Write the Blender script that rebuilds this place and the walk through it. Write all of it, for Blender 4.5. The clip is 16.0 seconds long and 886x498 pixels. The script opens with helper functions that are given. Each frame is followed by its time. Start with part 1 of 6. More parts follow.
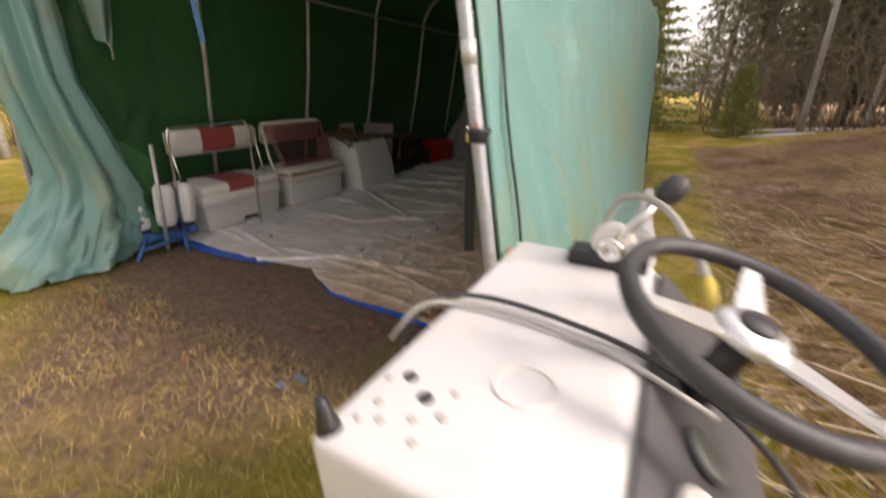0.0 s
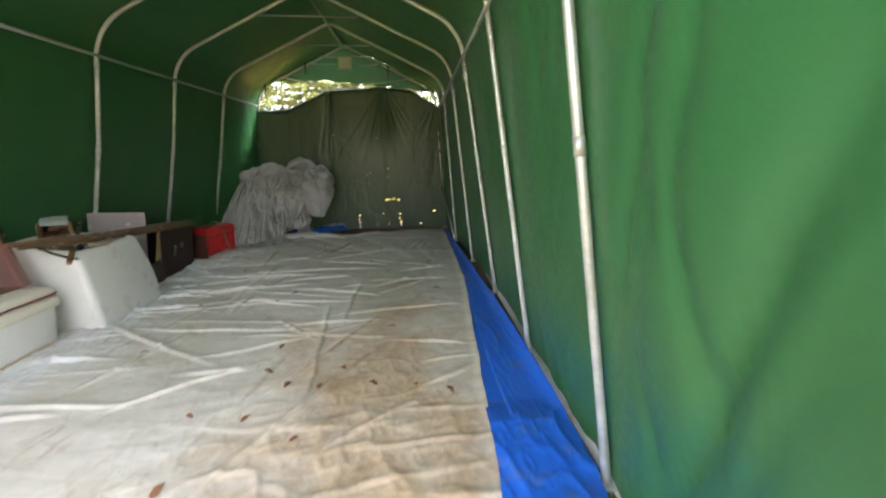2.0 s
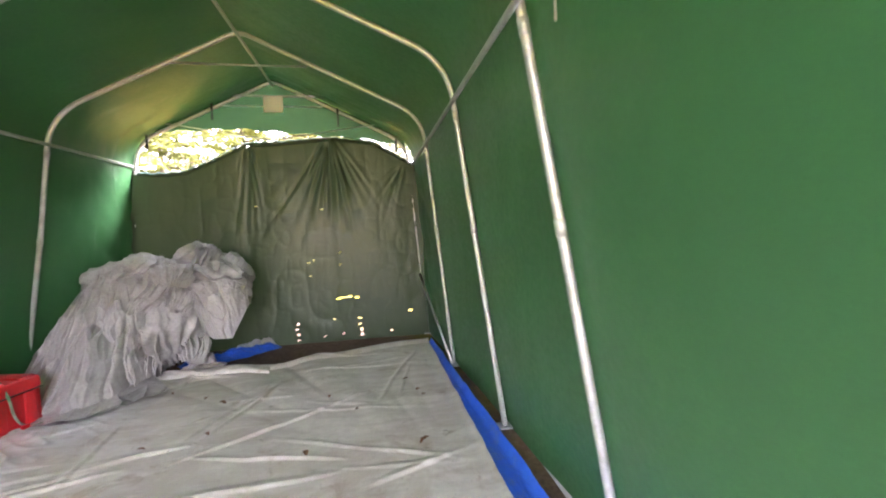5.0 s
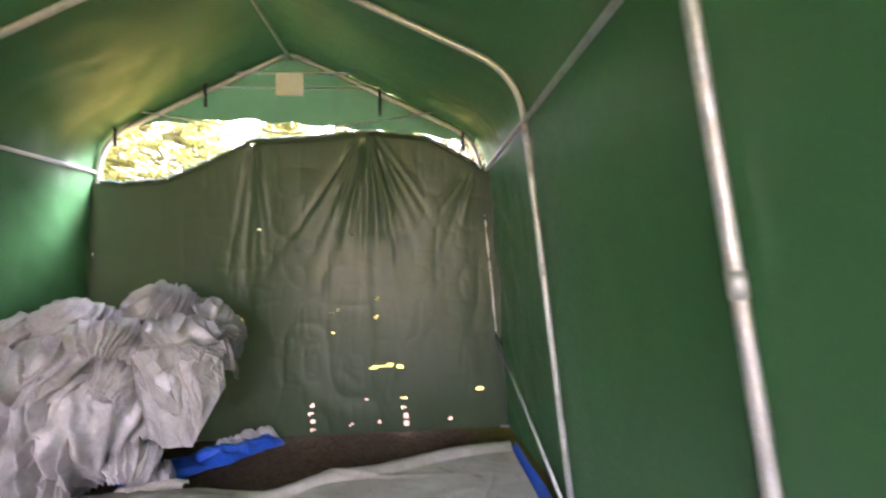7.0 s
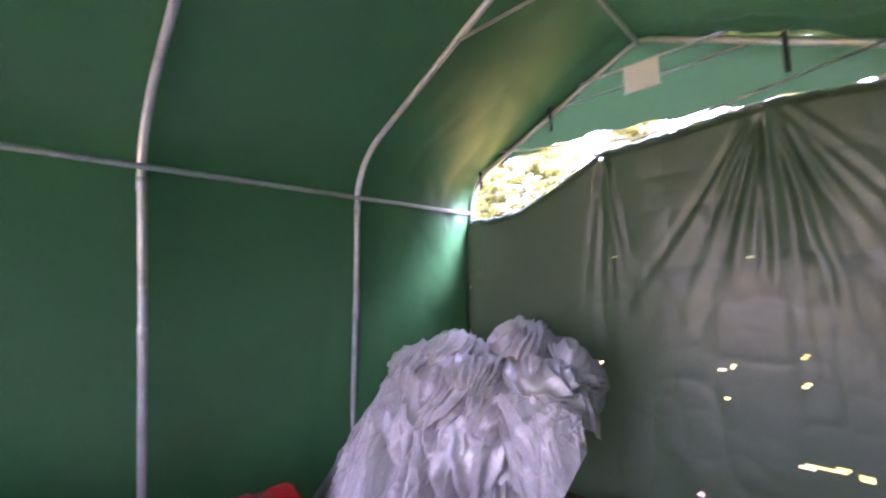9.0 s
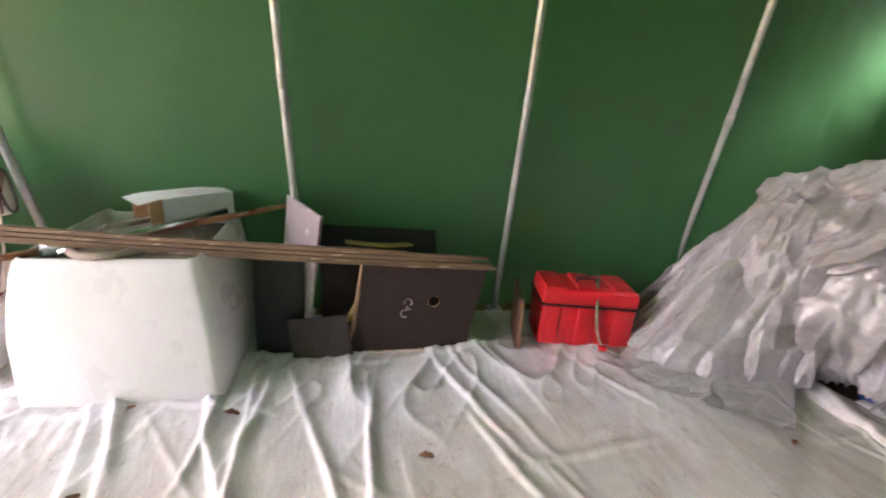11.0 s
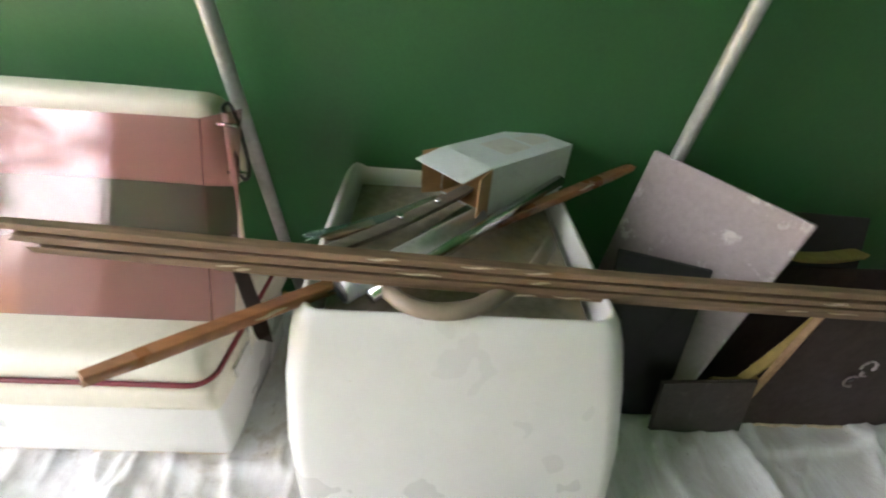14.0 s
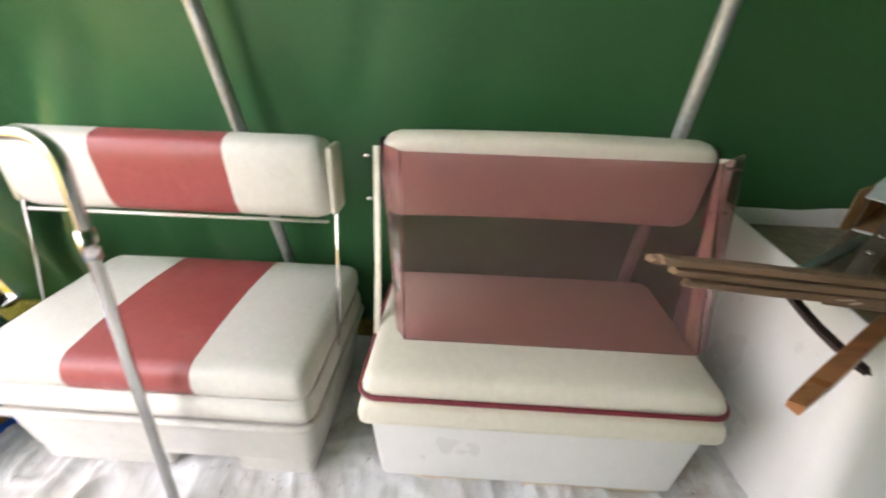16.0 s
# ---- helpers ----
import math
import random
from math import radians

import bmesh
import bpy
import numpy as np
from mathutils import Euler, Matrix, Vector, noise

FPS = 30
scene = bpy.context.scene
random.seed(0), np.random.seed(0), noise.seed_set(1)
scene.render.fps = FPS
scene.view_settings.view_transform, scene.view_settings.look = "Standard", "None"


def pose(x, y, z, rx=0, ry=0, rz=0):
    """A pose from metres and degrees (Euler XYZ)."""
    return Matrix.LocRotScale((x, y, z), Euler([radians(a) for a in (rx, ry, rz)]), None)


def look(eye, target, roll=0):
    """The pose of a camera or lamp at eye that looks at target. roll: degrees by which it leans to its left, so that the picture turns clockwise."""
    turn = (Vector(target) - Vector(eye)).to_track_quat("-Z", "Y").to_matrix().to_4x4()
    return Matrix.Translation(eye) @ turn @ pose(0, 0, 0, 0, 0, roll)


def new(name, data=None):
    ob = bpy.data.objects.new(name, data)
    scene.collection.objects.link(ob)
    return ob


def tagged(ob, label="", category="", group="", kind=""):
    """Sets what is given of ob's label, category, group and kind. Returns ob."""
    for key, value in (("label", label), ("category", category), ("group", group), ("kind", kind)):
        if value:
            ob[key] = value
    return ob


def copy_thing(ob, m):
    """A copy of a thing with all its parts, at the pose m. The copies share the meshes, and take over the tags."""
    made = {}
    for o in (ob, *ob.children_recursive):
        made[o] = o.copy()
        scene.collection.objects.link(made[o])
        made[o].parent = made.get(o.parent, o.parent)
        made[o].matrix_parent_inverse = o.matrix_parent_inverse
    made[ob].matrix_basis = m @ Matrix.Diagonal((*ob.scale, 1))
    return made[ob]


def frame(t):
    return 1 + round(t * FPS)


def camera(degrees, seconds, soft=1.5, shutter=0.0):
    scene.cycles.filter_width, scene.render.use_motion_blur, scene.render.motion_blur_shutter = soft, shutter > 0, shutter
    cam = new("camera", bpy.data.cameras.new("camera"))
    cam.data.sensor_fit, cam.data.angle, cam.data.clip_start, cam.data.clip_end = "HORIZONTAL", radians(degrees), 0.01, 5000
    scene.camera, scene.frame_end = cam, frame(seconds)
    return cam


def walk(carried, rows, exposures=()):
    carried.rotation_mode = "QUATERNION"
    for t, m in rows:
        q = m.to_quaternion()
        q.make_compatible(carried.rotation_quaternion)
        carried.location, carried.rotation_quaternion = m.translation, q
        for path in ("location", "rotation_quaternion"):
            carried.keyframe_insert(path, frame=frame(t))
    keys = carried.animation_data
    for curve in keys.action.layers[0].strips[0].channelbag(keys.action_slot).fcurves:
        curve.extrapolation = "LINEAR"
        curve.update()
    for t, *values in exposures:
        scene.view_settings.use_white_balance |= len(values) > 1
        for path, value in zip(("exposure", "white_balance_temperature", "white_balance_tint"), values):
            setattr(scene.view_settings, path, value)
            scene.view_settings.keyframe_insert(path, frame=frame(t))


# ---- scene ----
cam = camera(94.3, 16.0, soft=2.0, shutter=0.4)
PATH = [
    (0, (0.621, -1.25, 1.325), (-0.281, 0.382, 0.603), 0.3),
    (0.5, (0.215, -1.124, 1.354), (-0.723, 0.593, 0.94), -1.2),
    (1, (-0.106, -0.902, 1.368), (-0.77, 0.936, 0.939), -2.5),
    (1.5, (-0.35, -0.588, 1.343), (-0.367, 1.311, 0.714), 1.0),
    (2, (-0.495, -0.204, 1.396), (-0.37, 1.742, 0.955), 0.1),
    (2.5, (-0.61, 0.131, 1.415), (-0.281, 2.08, 1.106), 1.4),
    (3, (-0.643, 0.531, 1.488), (-0.223, 2.481, 1.351), -1.2),
    (3.5, (-0.59, 1.038, 1.556), (-0.178, 2.994, 1.495), 0.1),
    (4, (-0.649, 1.456, 1.52), (-0.261, 3.415, 1.411), -0.7),
    (6.5, (-0.593, 3.928, 1.43), (-0.313, 5.907, 1.352), -1.3),
    (7, (-0.685, 4.302, 1.511), (-0.559, 6.297, 1.55), -1.1),
    (7.5, (-0.678, 4.703, 1.618), (-1.065, 6.657, 1.797), -3.5),
    (8, (-0.792, 4.909, 1.724), (-1.681, 6.66, 2.108), -3.6),
    (8.5, (-0.847, 4.909, 1.722), (-1.996, 6.517, 2.026), -2.8),
    (9, (-0.913, 4.895, 1.654), (-2.272, 6.354, 1.808), -2.2),
    (9.5, (-0.97, 4.807, 1.557), (-2.617, 5.939, 1.49), -0.6),
    (10, (-1.031, 4.748, 1.494), (-2.843, 5.535, 1.183), 0.8),
    (12.5, (-2.053, 3.836, 1.159), (-3.865, 3.977, 0.324), 3.9),
    (13, (-2.347, 3.647, 1.204), (-4.099, 3.699, 0.24), 0.7),
    (13.5, (-2.504, 3.534, 1.214), (-4.194, 3.611, 0.148), 2.8),
    (14, (-2.521, 3.367, 1.238), (-4.196, 3.465, 0.15), 4.7),
    (14.5, (-2.441, 3.043, 1.253), (-4.175, 3.048, 0.257), -1.2),
    (15, (-2.448, 2.735, 1.235), (-4.214, 2.717, 0.297), 1.5),
    (15.5, (-2.464, 2.452, 1.229), (-4.252, 2.462, 0.334), -1.4),
    (16, (-2.441, 2.207, 1.206), (-4.212, 2.131, 0.28), 1.6),
]
EXPOSURES = [(0.0, 1.77, 7300, 22), (0.5, 2.42, 7100, 28), (1.0, 3.09, 6400, 16), (1.5, 3.56, 6600, 14), (2.0, 4.19, 6500, 12), (3.0, 5.0, 6400, 26), (3.5, 5.27, 6400, 30), (4.0, 5.4, 6400, 32), (6.5, 5.79, 6400, 32), (7.0, 5.77, 6250, 42), (7.5, 5.82, 5750, 60), (8.0, 5.79, 5550, 60), (8.5, 5.85, 5400, 62), (9.0, 5.83, 5450, 64), (9.5, 5.89, 5850, 52), (10.0, 6.05, 6700, 50), (12.5, 5.42, 6700, 19), (13.5, 5.34, 6600, 21), (14.0, 5.22, 6600, 20), (14.5, 4.97, 6600, 20), (16.0, 4.41, 6700, 20)]
walk(cam, [(t, look(eye, target, roll)) for t, eye, target, roll in PATH], EXPOSURES)

# ---- light ----
world = bpy.data.worlds.new("overcast_sky")
scene.world = world
world.use_nodes = True
wn, wl = world.node_tree.nodes, world.node_tree.links
sky = wn.new("ShaderNodeTexSky")
sky.sky_type = "NISHITA"
sky.sun_disc = False
sky.sun_elevation, sky.sun_rotation = radians(30), radians(75)
sky.air_density, sky.dust_density, sky.ozone_density = 1.0, 4.0, 1.0
pale = wn.new("ShaderNodeHueSaturation")
pale.inputs["Saturation"].default_value = 0.18
wl.new(sky.outputs[0], pale.inputs["Color"])
wl.new(pale.outputs[0], wn["Background"].inputs["Color"])
wn["Background"].inputs["Strength"].default_value = 0.14
sun_data = bpy.data.lights.new("sun", "SUN")
sun_data.energy, sun_data.angle, sun_data.color = 1.5, radians(25), (1.0, 0.96, 0.9)
sun = new("sun", sun_data)
sun.matrix_world = look((20 * math.cos(radians(30)) * math.sin(radians(75)), 20 * math.cos(radians(30)) * math.cos(radians(75)), 20 * math.sin(radians(30))), (0, 0, 0))

# ---- materials ----
def nodes_of(name):
    m = bpy.data.materials.new(name)
    m.use_nodes = True
    return m, m.node_tree.nodes, m.node_tree.links


def noise_node(n, l, scale, detail=4.0, rough=0.6, stretch=None, coord="Object", dist=0.0):
    co = n.new("ShaderNodeTexCoord")
    t = n.new("ShaderNodeTexNoise")
    t.inputs["Scale"].default_value, t.inputs["Detail"].default_value = scale, detail
    t.inputs["Roughness"].default_value, t.inputs["Distortion"].default_value = rough, dist
    if stretch:
        mp = n.new("ShaderNodeMapping")
        mp.inputs["Scale"].default_value = stretch
        l.new(co.outputs[coord], mp.inputs["Vector"])
        l.new(mp.outputs[0], t.inputs["Vector"])
    else:
        l.new(co.outputs[coord], t.inputs["Vector"])
    return t.outputs["Fac"]


def ramp(n, l, fac, lo, hi, a=(0, 0, 0), b=(1, 1, 1)):
    r = n.new("ShaderNodeValToRGB")
    r.color_ramp.elements[0].position, r.color_ramp.elements[1].position = lo, hi
    r.color_ramp.elements[0].color, r.color_ramp.elements[1].color = (*a, 1), (*b, 1)
    l.new(fac, r.inputs[0])
    return r.outputs[0]


def mix(n, l, fac, a, b, how="MIX"):
    x = n.new("ShaderNodeMix")
    x.data_type, x.blend_type = "RGBA", how
    for slot, v in ((0, fac), (6, a), (7, b)):
        if isinstance(v, (int, float)):
            x.inputs[slot].default_value = v
        elif isinstance(v, tuple):
            x.inputs[slot].default_value = (*v, 1)
        else:
            l.new(v, x.inputs[slot])
    return x.outputs[2]


def tint(c, k):
    return tuple(min(1.0, v * k) for v in c)


def surface(name, color, rough=0.6, fine=60.0, var=0.18, stain=None, stain_scale=3.0, stain_at=(0.5, 0.68), metal=0.0, bump=0.15,
            bump_scale=None, stretch=None, spec=0.5, trans=0.0, trans_color=None, coat=0.0, per_object=0.0):
    """Base colour with fine grain and large stains, a fine relief and, for cloth, light passing through."""
    m, n, l = nodes_of(name)
    p = n["Principled BSDF"]
    f = noise_node(n, l, fine, 5, 0.65, stretch)
    col = ramp(n, l, f, 0.25, 0.75, tint(color, 1 - var), tint(color, 1 + var))
    if stain:
        s = noise_node(n, l, stain_scale, 6, 0.65, stretch, dist=0.4)
        col = mix(n, l, ramp(n, l, s, *stain_at), col, stain)
    if per_object:
        info = n.new("ShaderNodeObjectInfo")
        col = mix(n, l, ramp(n, l, info.outputs["Random"], 0, 1, tint((1, 1, 1), 1 - per_object), (1, 1, 1)), (0, 0, 0), col)
    l.new(col, p.inputs["Base Color"])
    r = ramp(n, l, noise_node(n, l, fine * 0.3, 3), 0.2, 0.8, (max(0.02, rough - 0.1),) * 3, (min(1, rough + 0.12),) * 3)
    l.new(r, p.inputs["Roughness"])
    p.inputs["Metallic"].default_value = metal
    p.inputs["Specular IOR Level"].default_value = spec
    p.inputs["Coat Weight"].default_value = coat
    b = n.new("ShaderNodeBump")
    b.inputs["Strength"].default_value, b.inputs["Distance"].default_value = bump, 0.01
    l.new(noise_node(n, l, bump_scale or fine * 0.7, 6, 0.6, stretch), b.inputs["Height"])
    l.new(b.outputs[0], p.inputs["Normal"])
    if trans:
        t = n.new("ShaderNodeBsdfTranslucent")
        if trans_color:
            t.inputs["Color"].default_value = (*trans_color, 1)
        else:
            l.new(col, t.inputs["Color"])
        x = n.new("ShaderNodeMixShader")
        x.inputs[0].default_value = trans
        l.new(p.outputs[0], x.inputs[1]), l.new(t.outputs[0], x.inputs[2])
        l.new(x.outputs[0], n["Material Output"].inputs["Surface"])
    return m


def glassy(name, color, rough=0.03, ior=1.25, haze=0.0):
    m, n, l = nodes_of(name)
    p = n["Principled BSDF"]
    l.new(ramp(n, l, noise_node(n, l, 7, 4), 0.3, 0.8, tint(color, 0.96), color), p.inputs["Base Color"])
    p.inputs["Transmission Weight"].default_value, p.inputs["IOR"].default_value = 1.0 - haze, ior
    l.new(ramp(n, l, noise_node(n, l, 25, 5), 0.4, 0.9, (rough,) * 3, (rough + 0.12,) * 3), p.inputs["Roughness"])
    return m


def ground_material():
    m, n, l = nodes_of("soil_moss_dead_grass")
    p = n["Principled BSDF"]
    grass = ramp(n, l, noise_node(n, l, 38, 8, 0.75), 0.3, 0.72, (0.22, 0.14, 0.045), (0.66, 0.46, 0.16))
    moss = ramp(n, l, noise_node(n, l, 55, 6, 0.7), 0.3, 0.75, (0.11, 0.10, 0.014), (0.36, 0.31, 0.03))
    twig = ramp(n, l, noise_node(n, l, 30, 8, 0.8, (1, 3.0, 1)), 0.32, 0.7, (0.11, 0.068, 0.036), (0.45, 0.30, 0.155))
    soil = ramp(n, l, noise_node(n, l, 26, 8, 0.7), 0.3, 0.75, (0.095, 0.062, 0.046), (0.26, 0.18, 0.13))
    col = mix(n, l, ramp(n, l, noise_node(n, l, 1.1, 5, 0.65, dist=0.6), 0.37, 0.51), grass, moss)
    col = mix(n, l, ramp(n, l, noise_node(n, l, 2.6, 6, 0.7, dist=0.8), 0.56, 0.68), col, soil)
    # the brushy bank beside the tent, and bare soil at its door
    geo = n.new("ShaderNodeNewGeometry")
    sep = n.new("ShaderNodeSeparateXYZ")
    l.new(geo.outputs["Position"], sep.inputs[0])
    warp = noise_node(n, l, 1.4, 6, 0.65)

    def math_node(op, a, b=None):
        x = n.new("ShaderNodeMath")
        x.operation = op
        for i, v in enumerate((a, b)):
            if v is None:
                continue
            if isinstance(v, (int, float)):
                x.inputs[i].default_value = v
            else:
                l.new(v, x.inputs[i])
        return x.outputs[0]

    patch = noise_node(n, l, 0.55, 7, 0.7, dist=1.0)
    bank = math_node("ADD", sep.outputs["X"], math_node("ADD", math_node("MULTIPLY", warp, 1.6), math_node("MULTIPLY", patch, 5.0)))
    col = mix(n, l, ramp(n, l, math_node("MULTIPLY", bank, 0.1), 0.63, 0.84), col, twig)
    dx = math_node("MULTIPLY", math_node("ADD", sep.outputs["X"], 1.75), 0.52)
    dy = math_node("MULTIPLY", math_node("ADD", sep.outputs["Y"], -4.2), 0.22)
    d = math_node("SQRT", math_node("ADD", math_node("MULTIPLY", dx, dx), math_node("MULTIPLY", dy, dy)))
    edge = math_node("ADD", d, math_node("MULTIPLY", warp, 0.5))
    col = mix(n, l, ramp(n, l, math_node("MULTIPLY", edge, 0.5), 0.65, 0.78), soil, col)
    l.new(col, p.inputs["Base Color"])
    p.inputs["Roughness"].default_value = 0.95
    p.inputs["Specular IOR Level"].default_value = 0.15
    b = n.new("ShaderNodeBump")
    b.inputs["Strength"].default_value, b.inputs["Distance"].default_value = 0.9, 0.03
    l.new(noise_node(n, l, 22, 9, 0.75), b.inputs["Height"])
    l.new(b.outputs[0], p.inputs["Normal"])
    return m


def tarp_material():
    """Silver woven sheet, dusty, with mud trodden in along the way from the door."""
    m, n, l = nodes_of("silver_tarpaulin")
    p = n["Principled BSDF"]

    def calc(op, a, b, c=None):
        x = n.new("ShaderNodeMath")
        x.operation = op
        for i, v in enumerate((a, b) if c is None else (a, b, c)):
            if isinstance(v, (int, float)):
                x.inputs[i].default_value = v
            else:
                l.new(v, x.inputs[i])
        return x.outputs[0]

    base = ramp(n, l, noise_node(n, l, 9, 8, 0.7), 0.25, 0.75, (0.62, 0.625, 0.635), (0.83, 0.83, 0.84))
    streak = noise_node(n, l, 2.4, 8, 0.72, (0.6, 2.2, 1), dist=0.6)
    base = mix(n, l, ramp(n, l, streak, 0.45, 0.68), base, (0.53, 0.50, 0.475))
    wet = noise_node(n, l, 1.3, 6, 0.65, dist=1.2)
    base = mix(n, l, ramp(n, l, wet, 0.54, 0.60), base, (0.62, 0.60, 0.58))
    grime = noise_node(n, l, 2.6, 9, 0.75, dist=1.0)
    base = mix(n, l, ramp(n, l, grime, 0.56, 0.70), base, (0.40, 0.33, 0.26))
    spots = noise_node(n, l, 15, 8, 0.78, dist=0.6)
    base = mix(n, l, ramp(n, l, spots, 0.62, 0.70), base, (0.22, 0.17, 0.13))
    co = n.new("ShaderNodeTexCoord")
    sep = n.new("ShaderNodeSeparateXYZ")
    l.new(co.outputs["Object"], sep.inputs[0])
    dusty = ramp(n, l, calc("MULTIPLY_ADD", noise_node(n, l, 1.6, 6, 0.7), 1.2, calc("MULTIPLY_ADD", sep.outputs["X"], 0.8, 2.4)), 0.60, 1.25)
    base = mix(n, l, dusty, base, mix(n, l, 1.0, base, (1.0, 0.93, 0.84), "MULTIPLY"))
    sway = noise_node(n, l, 1.2, 6, 0.65, dist=0.8)
    dx = calc("MULTIPLY", calc("ADD", sep.outputs["X"], 0.72), 1.05)
    dy = calc("MULTIPLY", calc("ADD", sep.outputs["Y"], -1.2), 0.30)
    d = calc("SQRT", calc("ADD", calc("MULTIPLY", dx, dx), calc("MULTIPLY", dy, dy)), 0.0)
    trod = ramp(n, l, calc("MULTIPLY_ADD", sway, 1.8, calc("MULTIPLY", d, -0.85)), 0.05, 0.60)
    mud = ramp(n, l, noise_node(n, l, 6, 9, 0.78, dist=0.9), 0.34, 0.68, (0.66, 0.49, 0.33), (0.27, 0.17, 0.095))
    thin = ramp(n, l, noise_node(n, l, 3.0, 7, 0.7, dist=0.5), 0.35, 0.62, (0.62,) * 3, (1.0,) * 3)
    col = mix(n, l, mix(n, l, 1.0, trod, thin, "MULTIPLY"), base, mud)
    specks = noise_node(n, l, 42, 6, 0.7)
    col = mix(n, l, ramp(n, l, specks, 0.66, 0.72), col, (0.13, 0.085, 0.05))
    l.new(col, p.inputs["Base Color"])
    l.new(ramp(n, l, noise_node(n, l, 11, 5), 0.3, 0.7, (0.26,) * 3, (0.50,) * 3), p.inputs["Roughness"])
    p.inputs["Specular IOR Level"].default_value = 0.5
    b = n.new("ShaderNodeBump")
    b.inputs["Strength"].default_value, b.inputs["Distance"].default_value = 0.22, 0.010
    l.new(noise_node(n, l, 9, 6, 0.6, (0.6, 2.4, 1), dist=1.6), b.inputs["Height"])
    l.new(b.outputs[0], p.inputs["Normal"])
    return m


M = {}
M["ground"] = ground_material()
M["tarp"] = tarp_material()
M["inner"] = surface("green_cover_inside", (0.034, 0.132, 0.048), 0.37, 90, 0.10, (0.030, 0.110, 0.042), 0.9, (0.45, 0.75), bump=0.12, bump_scale=9, trans=0.039, trans_color=(0.18, 0.50, 0.20))
M["outer"] = surface("teal_cover_outside", (0.14, 0.29, 0.265), 0.40, 70, 0.10, (0.20, 0.24, 0.14), 1.3, (0.47, 0.70), bump=0.4, bump_scale=4.5, trans=0.075, trans_color=(0.45, 0.75, 0.55))
M["curtain"] = surface("olive_curtain", (0.026, 0.048, 0.022), 0.36, 80, 0.15, (0.029, 0.043, 0.025), 2.0, (0.5, 0.75), bump=0.12, bump_scale=12, spec=0.5, trans=0.023, trans_color=(0.10, 0.17, 0.07))
M["gable"] = surface("green_gable_cloth", (0.030, 0.080, 0.042), 0.45, 80, 0.12, (0.026, 0.066, 0.036), 2.0, (0.5, 0.8), trans=0.055, trans_color=(0.12, 0.35, 0.15))
M["galv"] = surface("galvanised_steel", (0.56, 0.57, 0.57), 0.45, 60, 0.15, (0.40, 0.40, 0.39), 6, (0.5, 0.7), metal=0.55, bump=0.05)
# rust patches on a grey darker than galv, with the front post's shade in it
M["rusty"] = surface("galvanised_steel_with_rust", (0.36, 0.38, 0.40), 0.5, 60, 0.15, (0.28, 0.10, 0.045), 3.6, (0.56, 0.61), metal=0.45, bump=0.08)
M["chrome"] = surface("stainless_steel", (0.72, 0.72, 0.70), 0.18, 80, 0.05, metal=1.0, bump=0.02)
M["bluetarp"] = surface("blue_tarpaulin", (0.016, 0.12, 0.62), 0.42, 60, 0.12, (0.10, 0.16, 0.36), 5, (0.55, 0.72), bump=0.35, bump_scale=14)
M["heap"] = surface("grey_crumpled_tarpaulin", (0.46, 0.445, 0.445), 0.36, 40, 0.14, (0.27, 0.245, 0.23), 4, (0.5, 0.75), metal=0.15, bump=0.16, bump_scale=16)
M["vinyl"] = surface("white_vinyl", (0.74, 0.72, 0.66), 0.42, 45, 0.05, (0.58, 0.54, 0.46), 5, (0.56, 0.8), bump=0.10, bump_scale=120)
M["cream"] = surface("cream_vinyl", (0.72, 0.68, 0.57), 0.42, 45, 0.05, (0.58, 0.53, 0.43), 5, (0.58, 0.82), bump=0.10, bump_scale=120)
M["red_vinyl"] = surface("dull_red_vinyl", (0.36, 0.075, 0.070), 0.42, 45, 0.10, (0.42, 0.14, 0.12), 6, (0.6, 0.8), bump=0.10, bump_scale=120)
M["piping"] = surface("dark_red_piping", (0.20, 0.025, 0.035), 0.5)
M["gelcoat"] = surface("white_gelcoat", (0.76, 0.75, 0.725), 0.30, 12, 0.025, (0.50, 0.41, 0.30), 34, (0.72, 0.78), bump=0.03, coat=0.2)
M["chalky"] = surface("chalky_white_gelcoat", (0.56, 0.555, 0.545), 0.42, 12, 0.04, (0.46, 0.43, 0.38), 9, (0.60, 0.78), bump=0.04)
M["oldblue"] = surface("faded_blue_plastic", (0.09, 0.15, 0.22), 0.5, 60, 0.25, (0.14, 0.11, 0.08), 20, (0.45, 0.62))
M["gelgrey"] = surface("grey_white_gelcoat", (0.62, 0.60, 0.56), 0.4, 30, 0.05, (0.42, 0.37, 0.30), 4, (0.55, 0.8), bump=0.06)
# the pane's diffuse haze stands in for part of the interior's reflection
M["pane"] = glassy("pink_acrylic", (0.78, 0.50, 0.51), 0.02, 1.34, 0.05)
M["clear"] = glassy("clear_plastic_strip", (0.42, 0.60, 0.52), 0.05, 1.3, 0.12)
M["teak"] = surface("weathered_teak", (0.29, 0.185, 0.115), 0.6, 40, 0.45, (0.44, 0.33, 0.23), 7, (0.56, 0.72), bump=0.4, stretch=(1, 0.08, 1), per_object=0.35)
M["slat"] = surface("grey_brown_slat", (0.17, 0.145, 0.115), 0.5, 40, 0.3, (0.10, 0.08, 0.06), 8, (0.5, 0.7), bump=0.2, stretch=(1, 0.2, 1))
M["varnish"] = surface("varnished_wood", (0.36, 0.15, 0.06), 0.3, 25, 0.35, (0.12, 0.06, 0.035), 6, (0.5, 0.7), bump=0.15, stretch=(1, 0.2, 1), coat=0.3)
M["chip"] = surface("pale_broken_wood", (0.62, 0.52, 0.38), 0.8)
